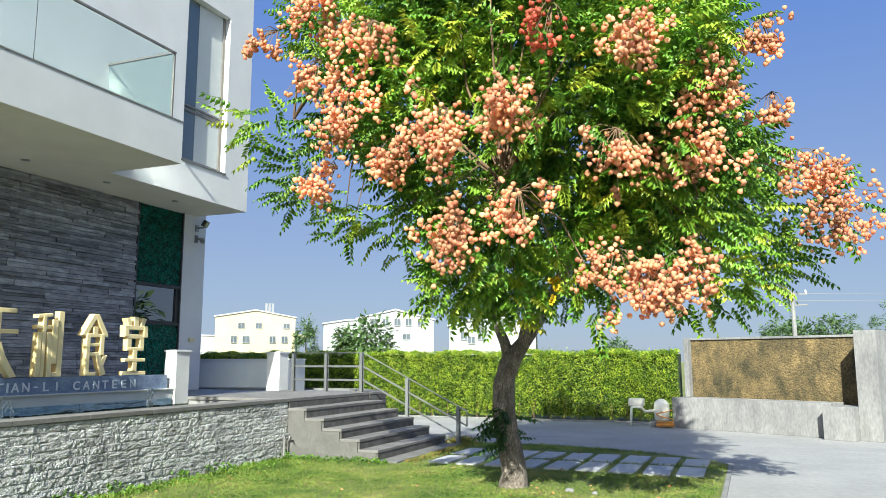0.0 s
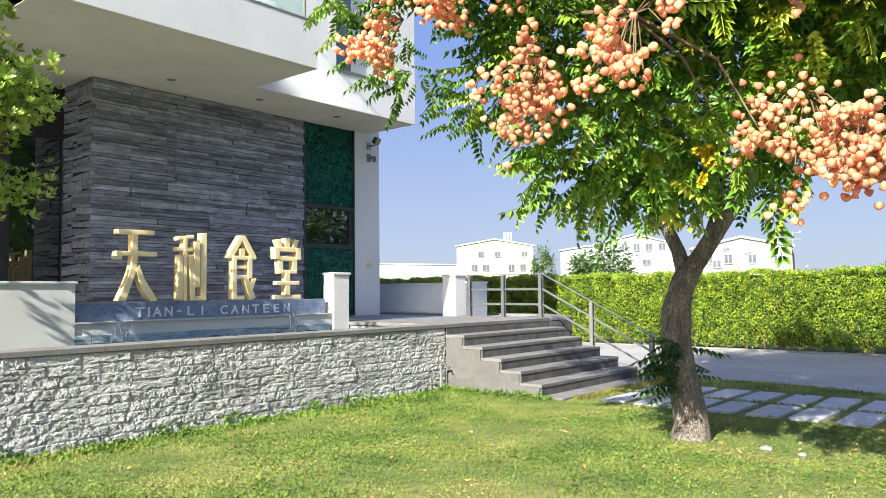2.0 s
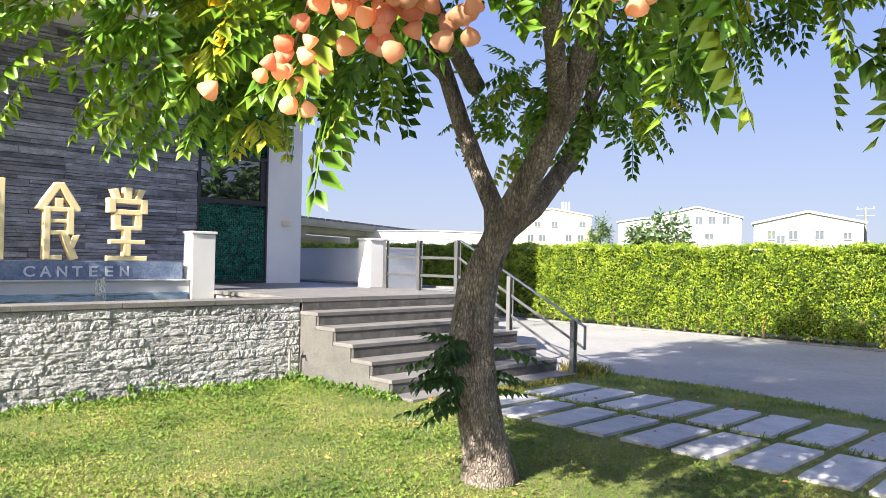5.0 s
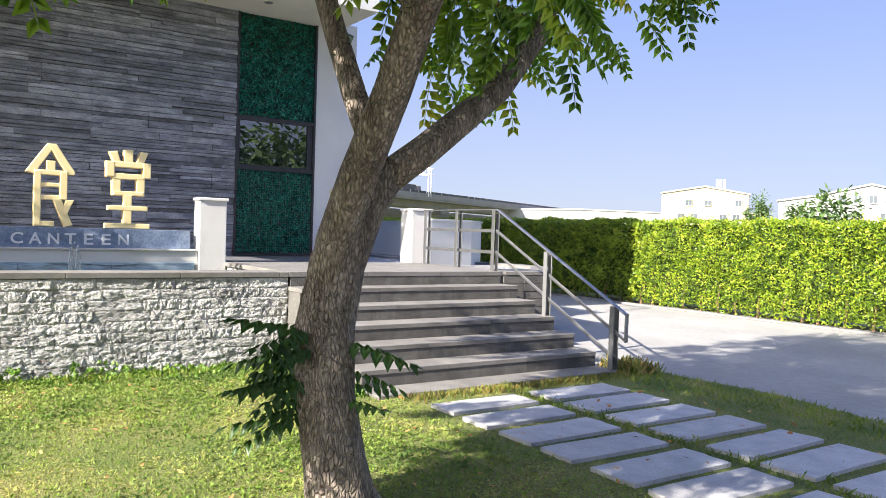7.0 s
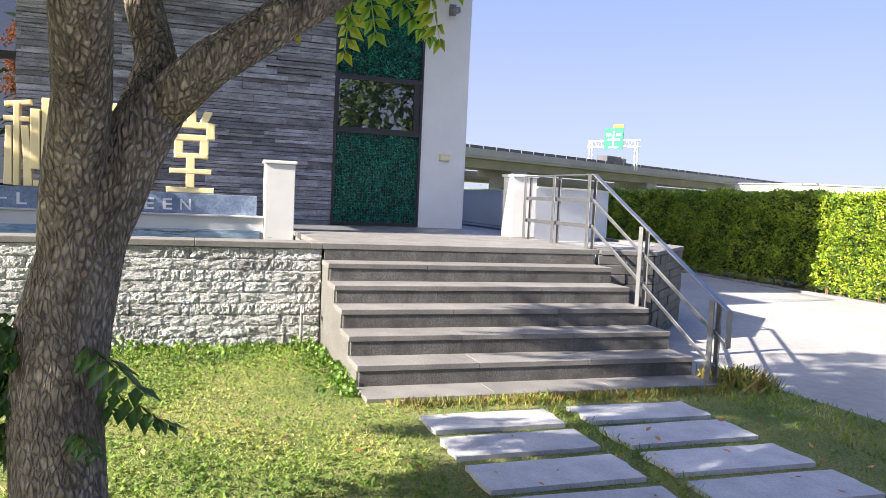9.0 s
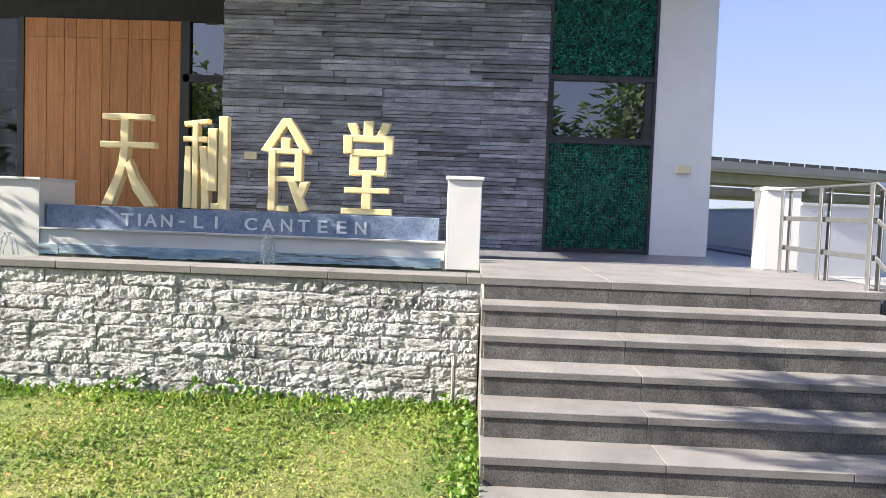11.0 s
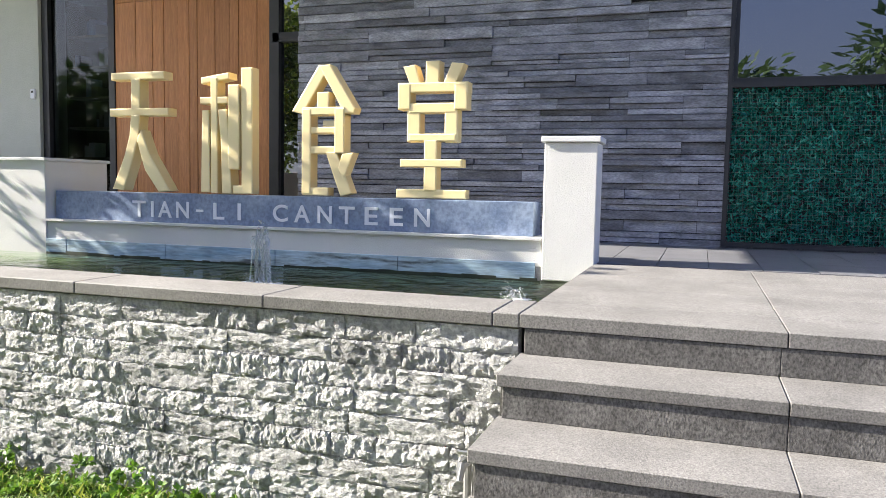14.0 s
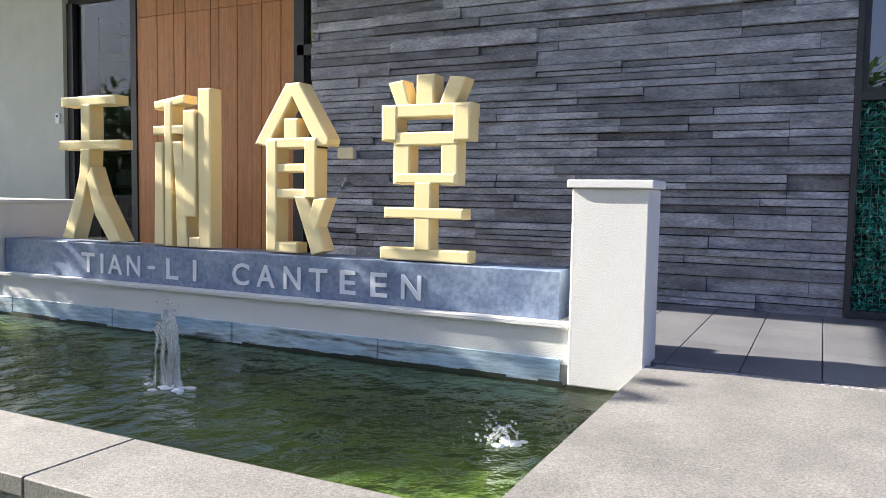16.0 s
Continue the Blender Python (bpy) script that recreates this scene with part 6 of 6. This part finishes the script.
STONES = [stone_mesh(k) for k in range(14)]
far_v, far_f = [], []
made = 0
course = 0.0955
for c in range(9):
    y = WY - 0.004
    while y > -13.9:
        L = rnd.choice((0.2, 0.26, 0.3, 0.34, 0.4, 0.48))
        y0 = max(y - L, -13.95)
        k = rnd.randrange(14)
        d = rnd.uniform(0.016, 0.024)
        if y > 3.4 and made < 300:
            ob = new("stone", STONES[k][0])
            ob.parent = low_wall
            ob.matrix_basis = pose(XW + 0.014, y0 + 0.001, c * course - 0.001) @ Matrix.Diagonal((d, y - y0 - 0.002, course - 0.002, 1))
            made += 1
        else:
            b = len(far_v)
            far_v += [(XW + 0.014 + p[0] * d, y0 + 0.001 + p[1] * (y - y0 - 0.002), c * course - 0.001 + p[2] * (course - 0.002)) for p in STONES[k][1]]
            far_f += [tuple(b + q for q in face) for face in STONES[k][2]]
        y = y0
me = bpy.data.meshes.new("stones")
me.from_pydata(far_v, [], far_f)
me.materials.append(M_STONE)
ob = new("stones", me)
ob.parent = low_wall
tagged(ob, kind="stuff")

# ---------------------------------------------------------------- slate strips of the entrance wall
strip = bmesh.new()
put_box(strip, -1, 0, 0, 1, 0, 1)
STRIP = bpy.data.meshes.new("slate_strip")
strip.to_mesh(STRIP)
strip.free()
STRIP.materials.append(M_SLATE)


def slate(x0, x1, y0, y1, z, h, parent):
    """One strip with hairline joints."""
    ob = new("slate_strip", STRIP)
    ob.parent = parent
    ob.matrix_basis = pose(x1 - 0.0015, y0 + 0.0015, z + 0.003, 0, rnd.uniform(-5, 5), rnd.uniform(-0.5, 0.5)) @ Matrix.Diagonal((x1 - x0 - 0.003, y1 - y0 - 0.003, h - 0.007, 1))


z = 0.89
while z < SOF:
    h = min(rnd.choice((0.05, 0.05, 0.05, 0.065, 0.08, 0.1)), SOF - z + 0.01)
    y = 7.36
    while y < 11.29:
        y1 = min(y + rnd.choice((0.45, 0.6, 0.6, 0.75, 0.9, 1.2)), 11.305)
        if 11.305 - y1 < 0.12:
            y1 = 11.305
        cuts = (0, 0.45, 1) if h > 0.075 and rnd.random() < 0.45 else (0, 1)
        for a, b in zip(cuts, cuts[1:]):
            d = rnd.choice((-0.014, -0.006, 0.002, 0.01, 0.02, 0.03))
            slate(XF + d - 0.06, XF + d, y, y1, z + a * h, (b - a) * h, house)
        y = y1
    x = XF
    while x > -11.8:
        b = max(x - rnd.choice((0.3, 0.45, 0.6)), -11.81)
        d = rnd.choice((0, 0.006, 0.012))
        slate(b, x, 7.36 - d, 7.42 - d, z, h, ret)
        x = b
    z += h
